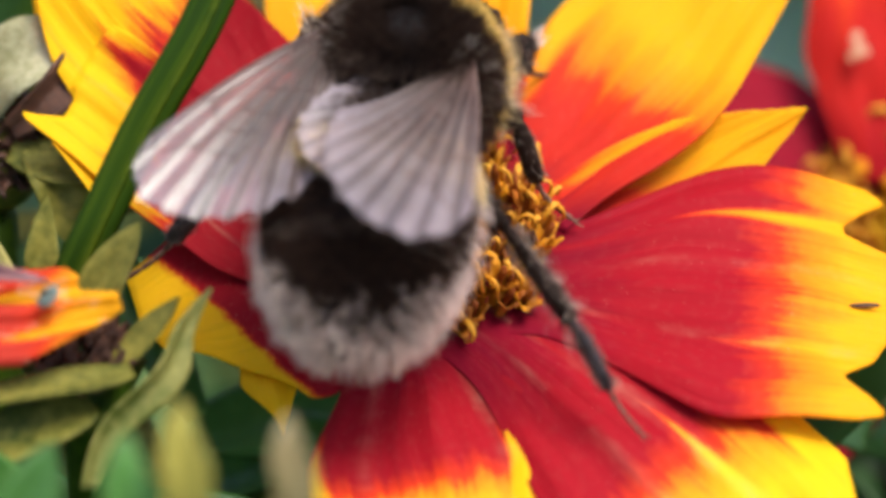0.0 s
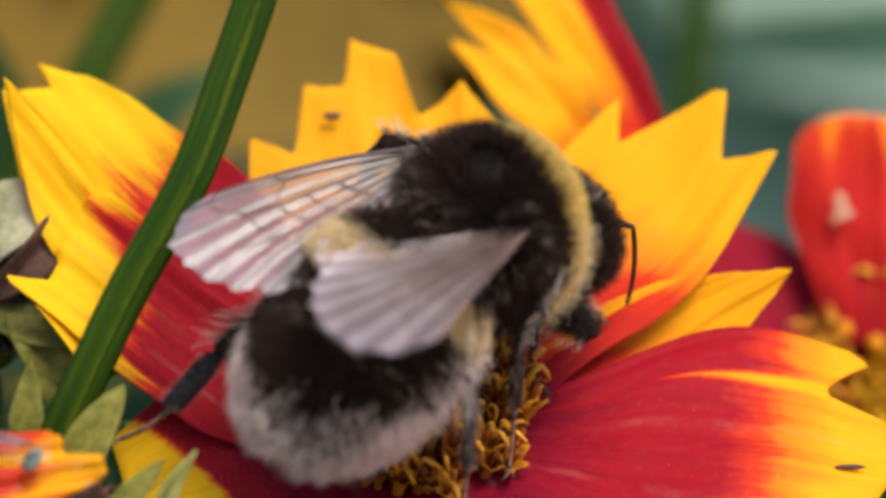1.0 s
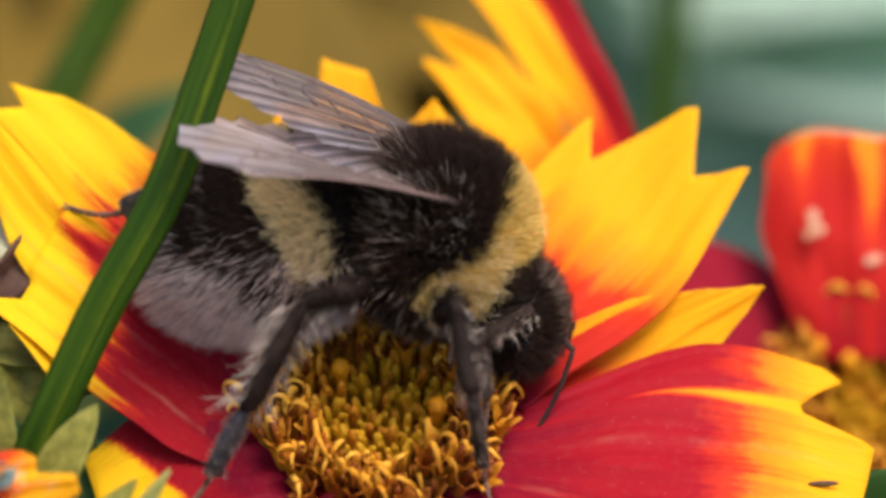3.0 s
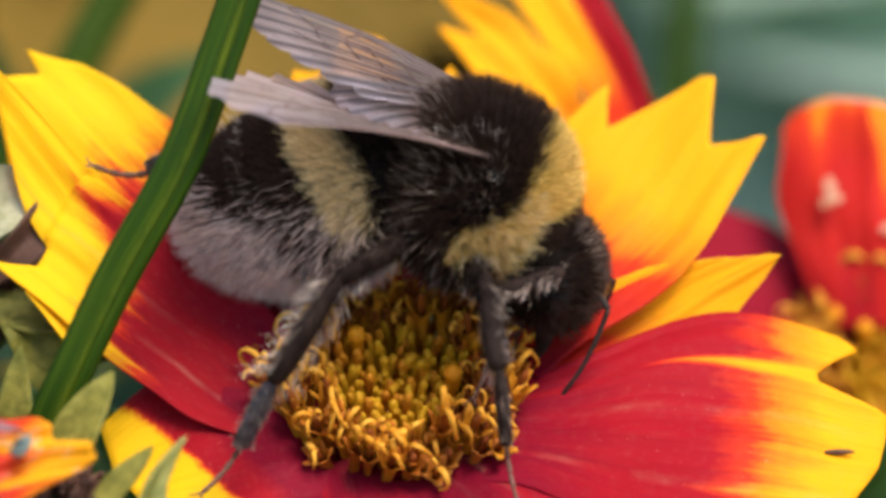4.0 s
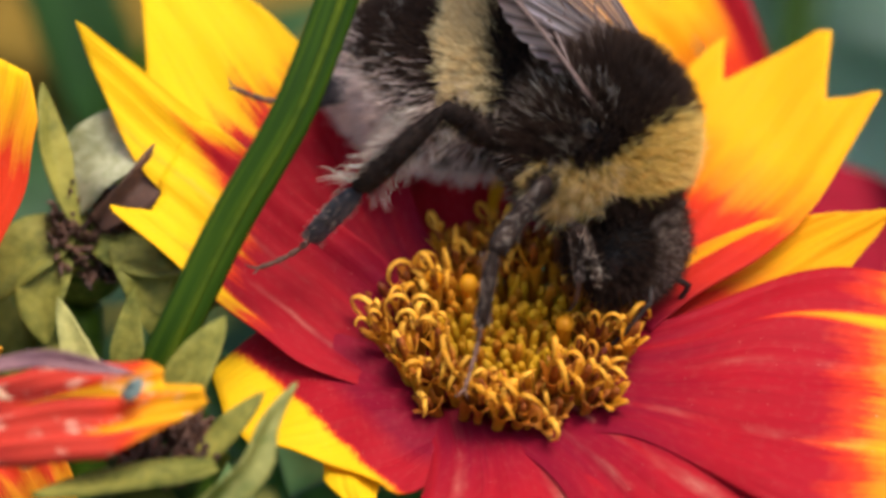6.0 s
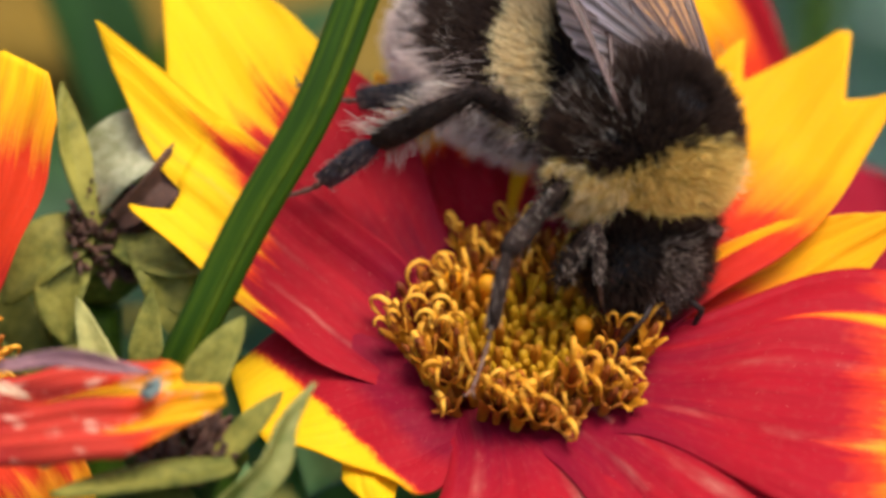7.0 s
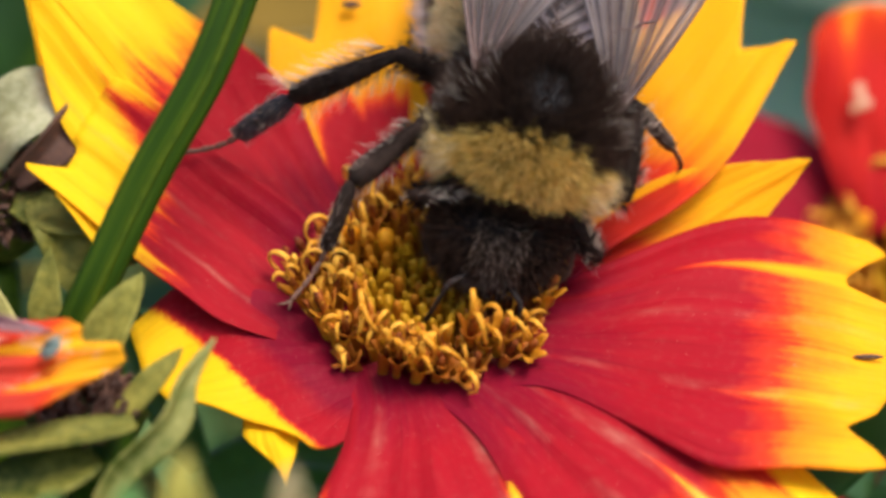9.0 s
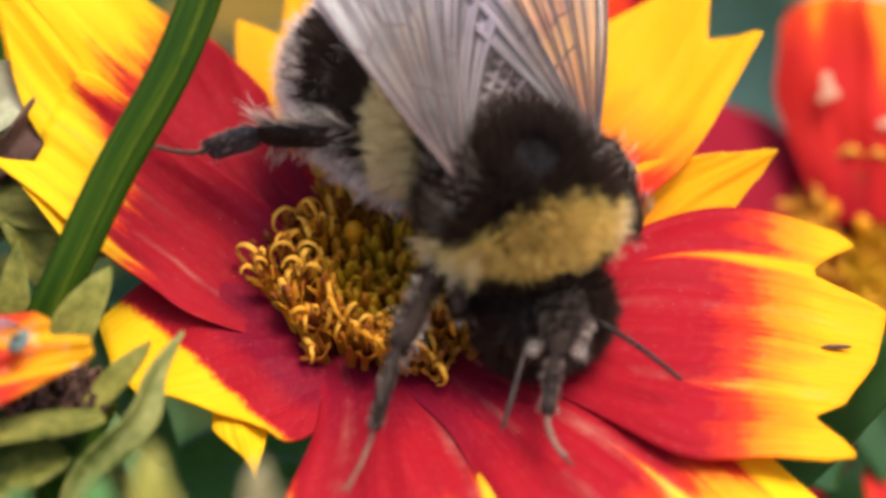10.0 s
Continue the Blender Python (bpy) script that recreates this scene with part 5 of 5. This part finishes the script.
def bumblebee():
    bee = thing("bumblebee", WORK, "furry bumblebee with yellow bands and a white tail", "bee")
    size = (3.0, 2.9, 3.2)
    thorax = part("thorax", mesh_of("thorax", *ellipsoid((0, 0, 0), size, 30, 40), M_GLOSS), bee, "glossy black thorax under the fur")
    c0, r0 = (0, 0, 0), tuple(0.99 * k for k in size)

    def collar(p, rng):
        x, y, z = p.T
        edge = np.interp(z, [-1.9, -1.4, -0.6, 0.3, 1.3, 3.2], [0.3, -0.3, 0.0, 1.15, 1.75, 1.8]) + 0.10 * np.sin(y * 7) + 0.08 * np.sin(y * 17 + z * 9) + rng.normal(size=len(x)) * 0.12
        return (x > edge) & (z > -1.9 + 0.15 * np.sin(x * 9)) & ~((np.abs(y) < 2.0) & (z < 0.55 - 0.25 * np.abs(y)))

    def bare(p, rng):
        return ((p[:, 0] - 0.35) / 0.7) ** 2 + (p[:, 1] / 0.75) ** 2 + rng.normal(size=len(p)) * 0.3 < 1

    def saddle(p, rng):
        return ~collar(p, rng) & (p[:, 2] > -0.9) & ~((p[:, 2] > 1.5) & bare(p, rng))

    def below(p, rng):
        return ~collar(p, rng) & (p[:, 2] <= -0.9)

    def rim(p, rng):
        return (p[:, 0] < -0.9 - 0.4 * rng.random(len(p))) & (p[:, 2] > -1.4)

    def shoulder(p, rng):
        return (p[:, 0] < 0.9) & (np.abs(p[:, 1]) > 1.6) & (p[:, 2] > 0.2)

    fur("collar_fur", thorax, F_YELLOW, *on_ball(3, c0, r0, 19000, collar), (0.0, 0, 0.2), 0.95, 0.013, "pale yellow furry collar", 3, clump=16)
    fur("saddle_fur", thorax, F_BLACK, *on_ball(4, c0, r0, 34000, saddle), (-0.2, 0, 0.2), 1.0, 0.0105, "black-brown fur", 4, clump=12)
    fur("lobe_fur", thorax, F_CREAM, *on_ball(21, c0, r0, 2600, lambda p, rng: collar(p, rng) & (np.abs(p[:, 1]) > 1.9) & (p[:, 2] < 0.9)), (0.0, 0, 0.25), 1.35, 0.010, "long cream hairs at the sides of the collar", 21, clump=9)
    fur("worn_fur", thorax, F_BLACK, *on_ball(14, c0, r0, 500, lambda p, rng: (p[:, 2] > 1.5) & bare(p, rng)), (-0.3, 0, 0), 0.35, 0.012, "short worn black hairs", 14)
    fur("flank_fur", thorax, F_GREY, *on_ball(6, c0, r0, 1900, rim), (-0.5, 0, 0.1), 1.25, 0.007, "grey-brown fur", 6, clump=8)
    fur("shoulder_fur", thorax, F_PALE, *on_ball(17, c0, r0, 800, shoulder), (-0.2, 0, 0.2), 1.15, 0.007, "pale shoulder hairs", 17, clump=7)
    fur("breast_fur", thorax, F_BLACK, *on_ball(5, c0, r0, 7000, below), (-0.2, 0, -0.2), 0.85, 0.014, "dark fur", 5)
    fur("belly_fur", thorax, F_GREY, *on_ball(7, c0, r0, 900, below), (-0.2, 0, -0.3), 1.1, 0.010, "pale fur", 7, clump=7)
    # abdomen in overlapping rings
    verts, faces = [], []
    n, seg = 44, 36
    for i in range(n + 1):
        s = i / n
        saw = 1 - 0.03 * ((s * 6.0) % 1.0)
        c = abdomen_ring(s)[0]
        p = abdomen_point(np.full(seg, s), np.arange(seg) * 2 * math.pi / seg)[0]
        verts += [tuple(q) for q in c + (p - c) * saw]
    for i in range(n):
        for k in range(seg):
            j = (k + 1) % seg
            faces.append((i * seg + k, (i + 1) * seg + k, (i + 1) * seg + j, i * seg + j))
    abdomen = part("abdomen", mesh_of("abdomen", verts, faces, M_SHELL), bee, "black segmented abdomen")
    top = lambda a: np.maximum(0.0, np.sin(a))
    low = lambda a: np.maximum(0.0, -np.sin(a))
    front = lambda a: 0.31 + 0.13 * top(a) ** 2 + 0.015 * np.sin(5 * a + 1)
    rear = lambda a: 0.60 + 0.235 * top(a) - 0.10 * low(a) + 0.02 * np.sin(7 * a)
    loose = lambda rng, a, k: rng.normal(size=a.shape) * k
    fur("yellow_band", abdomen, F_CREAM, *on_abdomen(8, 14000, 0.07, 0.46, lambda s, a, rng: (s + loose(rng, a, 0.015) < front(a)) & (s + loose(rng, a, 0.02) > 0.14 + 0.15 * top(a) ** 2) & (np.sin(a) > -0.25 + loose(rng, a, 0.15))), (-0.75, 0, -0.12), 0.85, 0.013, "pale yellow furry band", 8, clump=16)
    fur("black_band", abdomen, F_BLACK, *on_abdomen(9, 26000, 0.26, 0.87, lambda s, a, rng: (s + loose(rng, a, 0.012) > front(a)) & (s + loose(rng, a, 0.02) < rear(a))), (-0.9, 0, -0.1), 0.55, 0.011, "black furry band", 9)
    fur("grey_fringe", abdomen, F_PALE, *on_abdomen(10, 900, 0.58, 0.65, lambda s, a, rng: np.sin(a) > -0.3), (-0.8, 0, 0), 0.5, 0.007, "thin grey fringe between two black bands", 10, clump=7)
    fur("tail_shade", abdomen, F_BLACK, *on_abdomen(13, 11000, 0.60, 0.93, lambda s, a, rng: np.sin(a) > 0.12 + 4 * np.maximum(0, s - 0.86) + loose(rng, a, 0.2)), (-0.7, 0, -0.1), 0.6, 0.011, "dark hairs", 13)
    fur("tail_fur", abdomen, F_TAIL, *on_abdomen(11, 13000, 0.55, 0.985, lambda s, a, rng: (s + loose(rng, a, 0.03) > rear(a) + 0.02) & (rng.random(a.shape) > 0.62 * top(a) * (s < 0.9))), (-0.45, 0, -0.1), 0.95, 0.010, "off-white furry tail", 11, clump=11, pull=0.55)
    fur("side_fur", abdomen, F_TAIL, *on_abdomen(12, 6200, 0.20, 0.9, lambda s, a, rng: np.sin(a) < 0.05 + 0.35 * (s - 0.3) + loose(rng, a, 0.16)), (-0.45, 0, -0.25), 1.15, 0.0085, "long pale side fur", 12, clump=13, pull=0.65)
    fur("waist_fur", abdomen, F_BLACK, *on_abdomen(20, 9000, 0.0, 0.32, lambda s, a, rng: s + loose(rng, a, 0.02) < 0.15 + 0.15 * top(a) ** 2), (-0.5, 0, 0.1), 0.75, 0.011, "dark fur at the waist", 20)
    fur("belly_shade", abdomen, F_BLACK, *on_abdomen(18, 4500, 0.25, 0.8, lambda s, a, rng: np.sin(a) < -0.05), (-0.5, 0, -0.1), 0.6, 0.013, "dark under-fur", 18)
    # head, bent down
    ball = (1.6, 2.2, 1.9)
    head = part("head", mesh_of("head", *ellipsoid(HEAD, ball), M_SHELL), bee, "black head")
    fur("head_fur", head, F_BLACK, *on_ball(15, HEAD, ball, 14000, lambda p, rng: p[:, 2] > -3.7), (0.15, 0, 0.15), 0.75, 0.010, "short dark fur", 15)
    fur("face_fur", head, F_GREY, *on_ball(16, HEAD, ball, 2000, lambda p, rng: (p[:, 0] > 3.6) & (np.abs(p[:, 1]) < 0.9) & (p[:, 2] > -3.6)), (0.3, 0, 0.3), 0.6, 0.011, "tuft of pale face hairs", 19, clump=8)
    feelers = []
    for s in (-1, 1):
        part("eye", mesh_of("eye", *ellipsoid((HEAD[0] + 0.45, s * 1.72, HEAD[2] - 0.15), (0.55, 0.48, 1.0), 14, 18), M_EYE), head, "glossy black eye")
        feelers.append(antenna(head, s))
    jaw = tube([(3.6, 0, -3.8), (3.75, 0, -4.5), (3.75, 0, -5.2), (3.65, 0, -5.8)], [0.6, 0.4, 0.22, 0.1], 9)
    part("mouthparts", mesh_of("mouthparts", *jaw, M_LEG), head, "dark tongue sheath")
    legs = build_legs(bee)
    wings = {}
    for s, key in ((-1, "R"), (1, "L")):
        flip = lambda vf: ([(x, -s * y, z) for x, y, z in vf[0]], [tuple(reversed(q)) for q in vf[1]] if s > 0 else vf[1])
        pair = []
        for name, length, spread, hind in (("forewing", 10.7, 50, False), ("hindwing", 7.4, 52, True)):
            sheet, uvs, veins = wing_mesh(length, spread, hind)
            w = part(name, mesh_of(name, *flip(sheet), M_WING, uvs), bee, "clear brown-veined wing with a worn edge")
            part("venation", mesh_of("venation", *flip(veins), M_VEIN), w, "brown wing veins")
            pair.append(w)
        wings[key] = tuple(pair)
        part("wing_root", mesh_of("wing_root", *ellipsoid((0.5, s * 2.55, 1.45), (0.55, 0.35, 0.4), 10, 12), M_GLOSS), bee, "glossy black wing root")
    return bee, legs, wings, abdomen, feelers


BEE, BONES, WINGS, ABDOMEN, FEELERS = bumblebee()

# ---- motion ----
FEET = {}
FEET["RH"] = [(0, 7.84, -7.86, 8.69), (0.6, 7.84, -7.86, 8.69), (0.8, 3.92, -5.32, 6.32), (1, 1.84, -3.52, 4.64), (1.5, -0.78, -3.02, 4.18), (2, -1.24, -3.82, 4.92), (2.3, -6.92, -3.00, 4.16), (2.5, -6.92, -3.00, 4.16), (4, -6.28, -3.26, 4.40), (4.5, -6.50, 1.30, 2.20), (5, -8.08, 1.98, 1.56), (5.5, -8.10, 1.58, 1.94), (7, -8.66, 4.74, -1.01), (7.5, -8.76, 4.50, -0.78), (8, -7.94, 4.96, -1.21), (8.5, -7.86, 4.96, -1.21), (9, -8.06, 4.82, -1.08), (9.5, -7.98, 4.98, -1.23), (10, -7.88, 4.58, -0.86)]
FEET["RM"] = [(0, 4.34, 0.94, 0.49), (0.5, 3.90, 0.78, 0.64), (1, 3.54, -1.52, 2.78), (1.5, 3.32, -2.82, 3.99), (2, 3.56, -3.62, 4.74), (2.5, 3.58, -3.00, 4.16), (4, 3.82, -3.46, 4.59), (4.5, -1.00, -1.00, 3.66), (5, -1.28, -0.82, 3.49), (5.5, -1.20, -1.12, 3.77), (7, -1.66, -1.18, 3.83), (7.5, -1.96, -1.90, 4.50), (8, -1.14, -0.74, 3.42), (8.5, -5.46, -0.64, 1.96), (9, -4.2, 0.1, 1.9), (9.5, -3.5, 0.5, 1.9), (10, -1.68, -7.52, 8.37)]
FEET["RF"] = [(0, 3.92, 5.68, -3.93), (1, 4.12, 1.08, 0.36), (2.5, 3.92, -0.52, 3.21), (4, 3.12, 0.28, 2.47), (5, 2.32, 1.08, 1.72), (7, 2.52, 0.88, 1.91), (8, 3.12, 0.6, 1.5), (9, 2.8, 0.7, 1.4), (10, 2.6, 0.2, 1.9)]
FEET["LH"] = [(0, -9.76, -1.06, 3.71), (0.5, -10.10, -1.82, 4.42), (1, -9.96, -1.72, 4.33), (1.5, -8.78, 4.78, 1.00), (2, -10.74, 7.08, -1.14), (2.5, -10.62, 7.10, -1.16), (4, -10.88, 7.28, -1.33), (5, -11.18, 7.68, -1.70), (5.5, -11.20, 7.88, -1.89), (7, -11.00, 7.98, -1.98), (7.5, -10.66, 8.10, -2.09), (8, -4.54, 5.46, 0.37), (8.3, -1.68, 7.28, -1.33), (8.6, -0.08, 8.88, -2.82), (10, -0.08, 8.28, -2.26)]
FEET["LM"] = [(0, -4.88, 5.68, -1.88), (1, -2.08, 7.28, -3.37), (2, 0.92, 7.28, -3.37), (4, 2.92, 6.68, -2.81), (5.5, 3.92, 6.28, -2.44), (7, 4.92, 5.88, -2.07), (8, 7.92, 4.68, -0.95), (9, 9.54, 4.26, -0.56), (9.5, 9.22, 3.48, 0.17), (10, 8.92, 3.28, 0.35)]
FEET["LF"] = [(0, 1.92, 7.28, -5.42), (1, 3.92, 4.28, -2.62), (2, 4.52, 2.88, -1.32), (4, 4.72, 2.28, -0.76), (5.5, 4.12, 1.88, -0.39), (7, 4.52, 1.08, 0.36), (8, 3.92, -0.52, 3.21), (8.5, 3.92, -0.92, 2.22), (9, 5.24, 0.36, 1.03), (9.5, 5.62, -0.02, 1.38), (10, 4.62, -7.32, 8.18)]
BODY = [
    (0, (-0.70, 5.75, 4.60, -14, 32, 66)),
    (0.5, (0.20, 6.45, 4.10, -25, 28, 51)),
    (1, (2.50, 6.20, 4.80, -35, 22, 30)),
    (1.5, (2.55, 6.40, 5.10, -53, 27, 25)),
    (2, (1.80, 6.40, 2.75, -70, 16, 0)),
    (2.5, (1.60, 6.60, 1.35, -70, 4, -14)),
    (4, (2.74, 7.28, 1.50, -68, -1, -16)),
    (4.5, (2.60, 7.75, 0.30, -74, -2, -29)),
    (5, (2.65, 7.50, 0.50, -66, -9, -36)),
    (5.5, (2.60, 7.50, 0.70, -64, -12, -38)),
    (7, (3.80, 7.10, 0.90, -45, -23, -62)),
    (7.5, (4.00, 6.30, 1.60, -43, -24, -62)),
    (8, (5.50, 6.00, 1.90, -35, -33, -80)),
    (8.5, (4.50, 5.60, 2.30, -6, -26, -103)),
    (9, (3.60, 5.95, 2.10, -5, -31, -104)),
    (9.5, (3.90, 4.75, 3.05, -4, -30, -106)),
    (9.65, (4.10, 4.80, 3.10, -6, -30, -98)),
    (9.8, (4.75, 5.00, 3.40, -22, -29, -64)),
    (10, (4.20, 3.10, 4.60, -20, -29, -66)),
]
# seconds, turn and dip of the abdomen at the waist in degrees
WAIST = [(0, 12, 13), (0.5, 15, 12), (1, 15, 8), (1.5, -4, -4), (2, -12, -12), (4, -10, -15), (5.5, -4, -16), (7, 18, -15), (7.5, 20, -13), (8, 30, -13), (8.5, 14, -10), (9.65, 16, -10), (9.8, 26, 0), (10, 25, 4)]
# seconds, then spread, lift and twist in degrees, each for the right and the left wing
SPREAD = [(0, 15, 26, 18, 5, 4, 0), (0.5, 20, 19, 18, 6, -6, 0), (1, 24, 18, 18, 0, -10, 0), (1.5, 8, 12, 14, 14, 0, 0), (2, 18, 4, 5, 10, 8, 0), (2.5, 24, 0, 4, 11, 0, 0), (4, 24, -2, 4, 11, -5, 0), (4.5, 12, -4, 7, 9, -28, 0), (5, 12, -6, 10, 12, -18, 0), (5.5, 13, -8, 14, 14, -22, 0), (7, 12, -8, 14, 14, -26, 3), (7.5, 12, -6, 14, 14, -24, 3), (8, 14, 6, 14, 14, -12, 0), (8.5, 16, 16, 16, 16, 12, 10), (9.5, 17, 17, 18, 18, 16, 12), (10, 18, 18, 18, 18, 5, 5)]

# seconds, lift and splay of the antennae in degrees
FEEL = [(0, -10, 10), (1.5, -12, 8), (2.7, -14, 6), (4, -16, 6), (5.5, -14, 5), (7, -6, 8), (8, 0, 4), (9.3, 5, 6), (9.7, 45, 20), (10, 78, 30)]


def glide(rows, t):
    """Smooth passage through rows of (t, numbers...)."""
    ts = [r[0] for r in rows]
    if t <= ts[0]:
        return np.array(rows[0][1:], float)
    if t >= ts[-1]:
        return np.array(rows[-1][1:], float)
    k = max(i for i in range(len(ts)) if ts[i] <= t)
    f = (t - ts[k]) / (ts[k + 1] - ts[k])
    f = f * f * (3 - 2 * f)
    return np.array(rows[k][1:], float) * (1 - f) + np.array(rows[k + 1][1:], float) * f


def body_pose(t):
    ts = [r[0] for r in BODY]
    k = min(max(i for i in range(len(ts)) if ts[i] <= t), len(ts) - 2)
    f = (t - ts[k]) / (ts[k + 1] - ts[k])
    f = f * f * (3 - 2 * f) * 0.6 + f * 0.4
    mats = []
    for _, (x, y, z, a, b, c) in (BODY[k], BODY[k + 1]):
        mats.append(pose(x * MM, y * MM, z * MM, a, b, c))
    q = mats[0].to_quaternion().slerp(mats[1].to_quaternion(), f)
    return Matrix.LocRotScale(mats[0].translation.lerp(mats[1].translation, f), q, None)


def bone(start, end, hint):
    x = (end - start).normalized()
    z = (hint - x * hint.dot(x)).normalized()
    y = z.cross(x)
    m = Matrix((x, y, z)).transposed().to_4x4()
    m.translation = start * MM
    return m


def leg_pose(g, foot, down):
    """Two-bone reach from the hip to the ankle over the foot; all in the bee's frame, millimetres."""
    hip, pole = Vector(g["hip"]), Vector(g["pole"]).normalized()
    le, ti, ta = g["femur"], g["tibia"], g["tarsus"]
    back = (hip - foot)
    ankle = foot + (back.normalized() * g["fold"] - down * (1.3 - g["fold"])).normalized() * ta
    reach = ankle - hip
    d = reach.length
    far = (le + ti) * 0.985
    if d > far:
        ankle = hip + reach * (far / d)
        d = far
    x = (ankle - hip).normalized()
    a = (le * le - ti * ti + d * d) / (2 * d)
    h = math.sqrt(max(le * le - a * a, 0.01))
    p = (pole - x * pole.dot(x)).normalized()
    knee = hip + x * a + p * h
    toe = ankle + (foot - ankle).normalized() * ta
    n = x.cross(p)
    return bone(hip, knee, n), bone(knee, ankle, n), bone(ankle, toe, n)


def wing_pose(side, spread, lift, twist, hind=False):
    s = -1 if side == "R" else 1
    a, b, c = radians(spread), radians(lift), radians(twist)
    x = Vector((-math.cos(b) * math.cos(a), s * math.cos(b) * math.sin(a), math.sin(b)))
    flat = Vector((0, s, 0))
    flat = (flat - x * flat.dot(x)).normalized()
    lead = flat * math.cos(c) + x.cross(flat) * s * math.sin(c)
    y = lead * (-s)
    z = x.cross(y)
    m = Matrix((x, y, z)).transposed().to_4x4()
    m.translation = Vector((0.35 if not hind else -0.3, s * 2.35, 2.1 if not hind else 1.9)) * MM
    return m


def motions():
    times = [k * 0.125 for k in range(81)]
    poses = {t: body_pose(t) for t in times}
    walk(BEE, [(t, WORK @ poses[t]) for t in times])
    hinge = Matrix.Translation(Vector((-2.0, 0, -0.1)) * MM)
    bends = []
    for t in times[::2]:
        yaw, dip = glide(WAIST, t)
        bends.append((t, hinge @ Matrix.Rotation(radians(yaw), 4, "Z") @ Matrix.Rotation(radians(dip), 4, "Y") @ hinge.inverted()))
    walk(ABDOMEN, bends)
    root = Matrix.Translation(Vector((-4.11, 2.07, -1.52)) * MM)
    swing = []
    for t, a in ((0, 0), (4.1, 0), (4.9, -6), (7.5, -7), (7.9, 0), (10, 0)):
        swing.append((t, root @ Matrix.Rotation(radians(a), 4, "Z") @ root.inverted()))
    walk(BACK_LEFT, swing)
    notch = Matrix.Translation(Vector((-12.4, 5.4, -0.7)) * MM)
    walk(BENT_END, [(t, notch @ Matrix.Rotation(radians(a), 4, "Z") @ notch.inverted()) for t, a in ((0, -11), (3.9, -11), (4.7, -1), (5.5, 0), (7.5, 0), (8.0, -11), (10, -11))])
    for key, g in LEGS.items():
        tracks = ([], [], [])
        for t in times:
            inv = poses[t].inverted()
            foot = inv @ (Vector(glide(FEET[key], t)) * MM) / MM
            down = -(inv.to_3x3() @ N_AXIS)
            for rows, m in zip(tracks, leg_pose(g, foot, down)):
                rows.append((t, m))
        for ob, rows in zip(BONES[key], tracks):
            walk(ob, rows)
    for s, feeler in zip((-1, 1), FEELERS):
        rows = []
        for t, dip, splay in FEEL:
            rows.append((t, Matrix.Translation(Vector((HEAD[0] + 1.45, s * 0.5, HEAD[2] + 0.1)) * MM) @ Matrix.Rotation(radians(s * splay), 4, "Z") @ Matrix.Rotation(radians(-dip), 4, "Y")))
        walk(feeler, rows)
    for side, (fore, hind) in WINGS.items():
        front, back = [], []
        for t in times[::2]:
            spread, lift, twist = (float(k) for k in glide(SPREAD, t)[(0 if side == "R" else 1)::2])
            front.append((t, wing_pose(side, spread, lift, twist)))
            back.append((t, wing_pose(side, spread - 30, lift - 4, twist, True)))
        walk(fore, front)
        walk(hind, back)


motions()
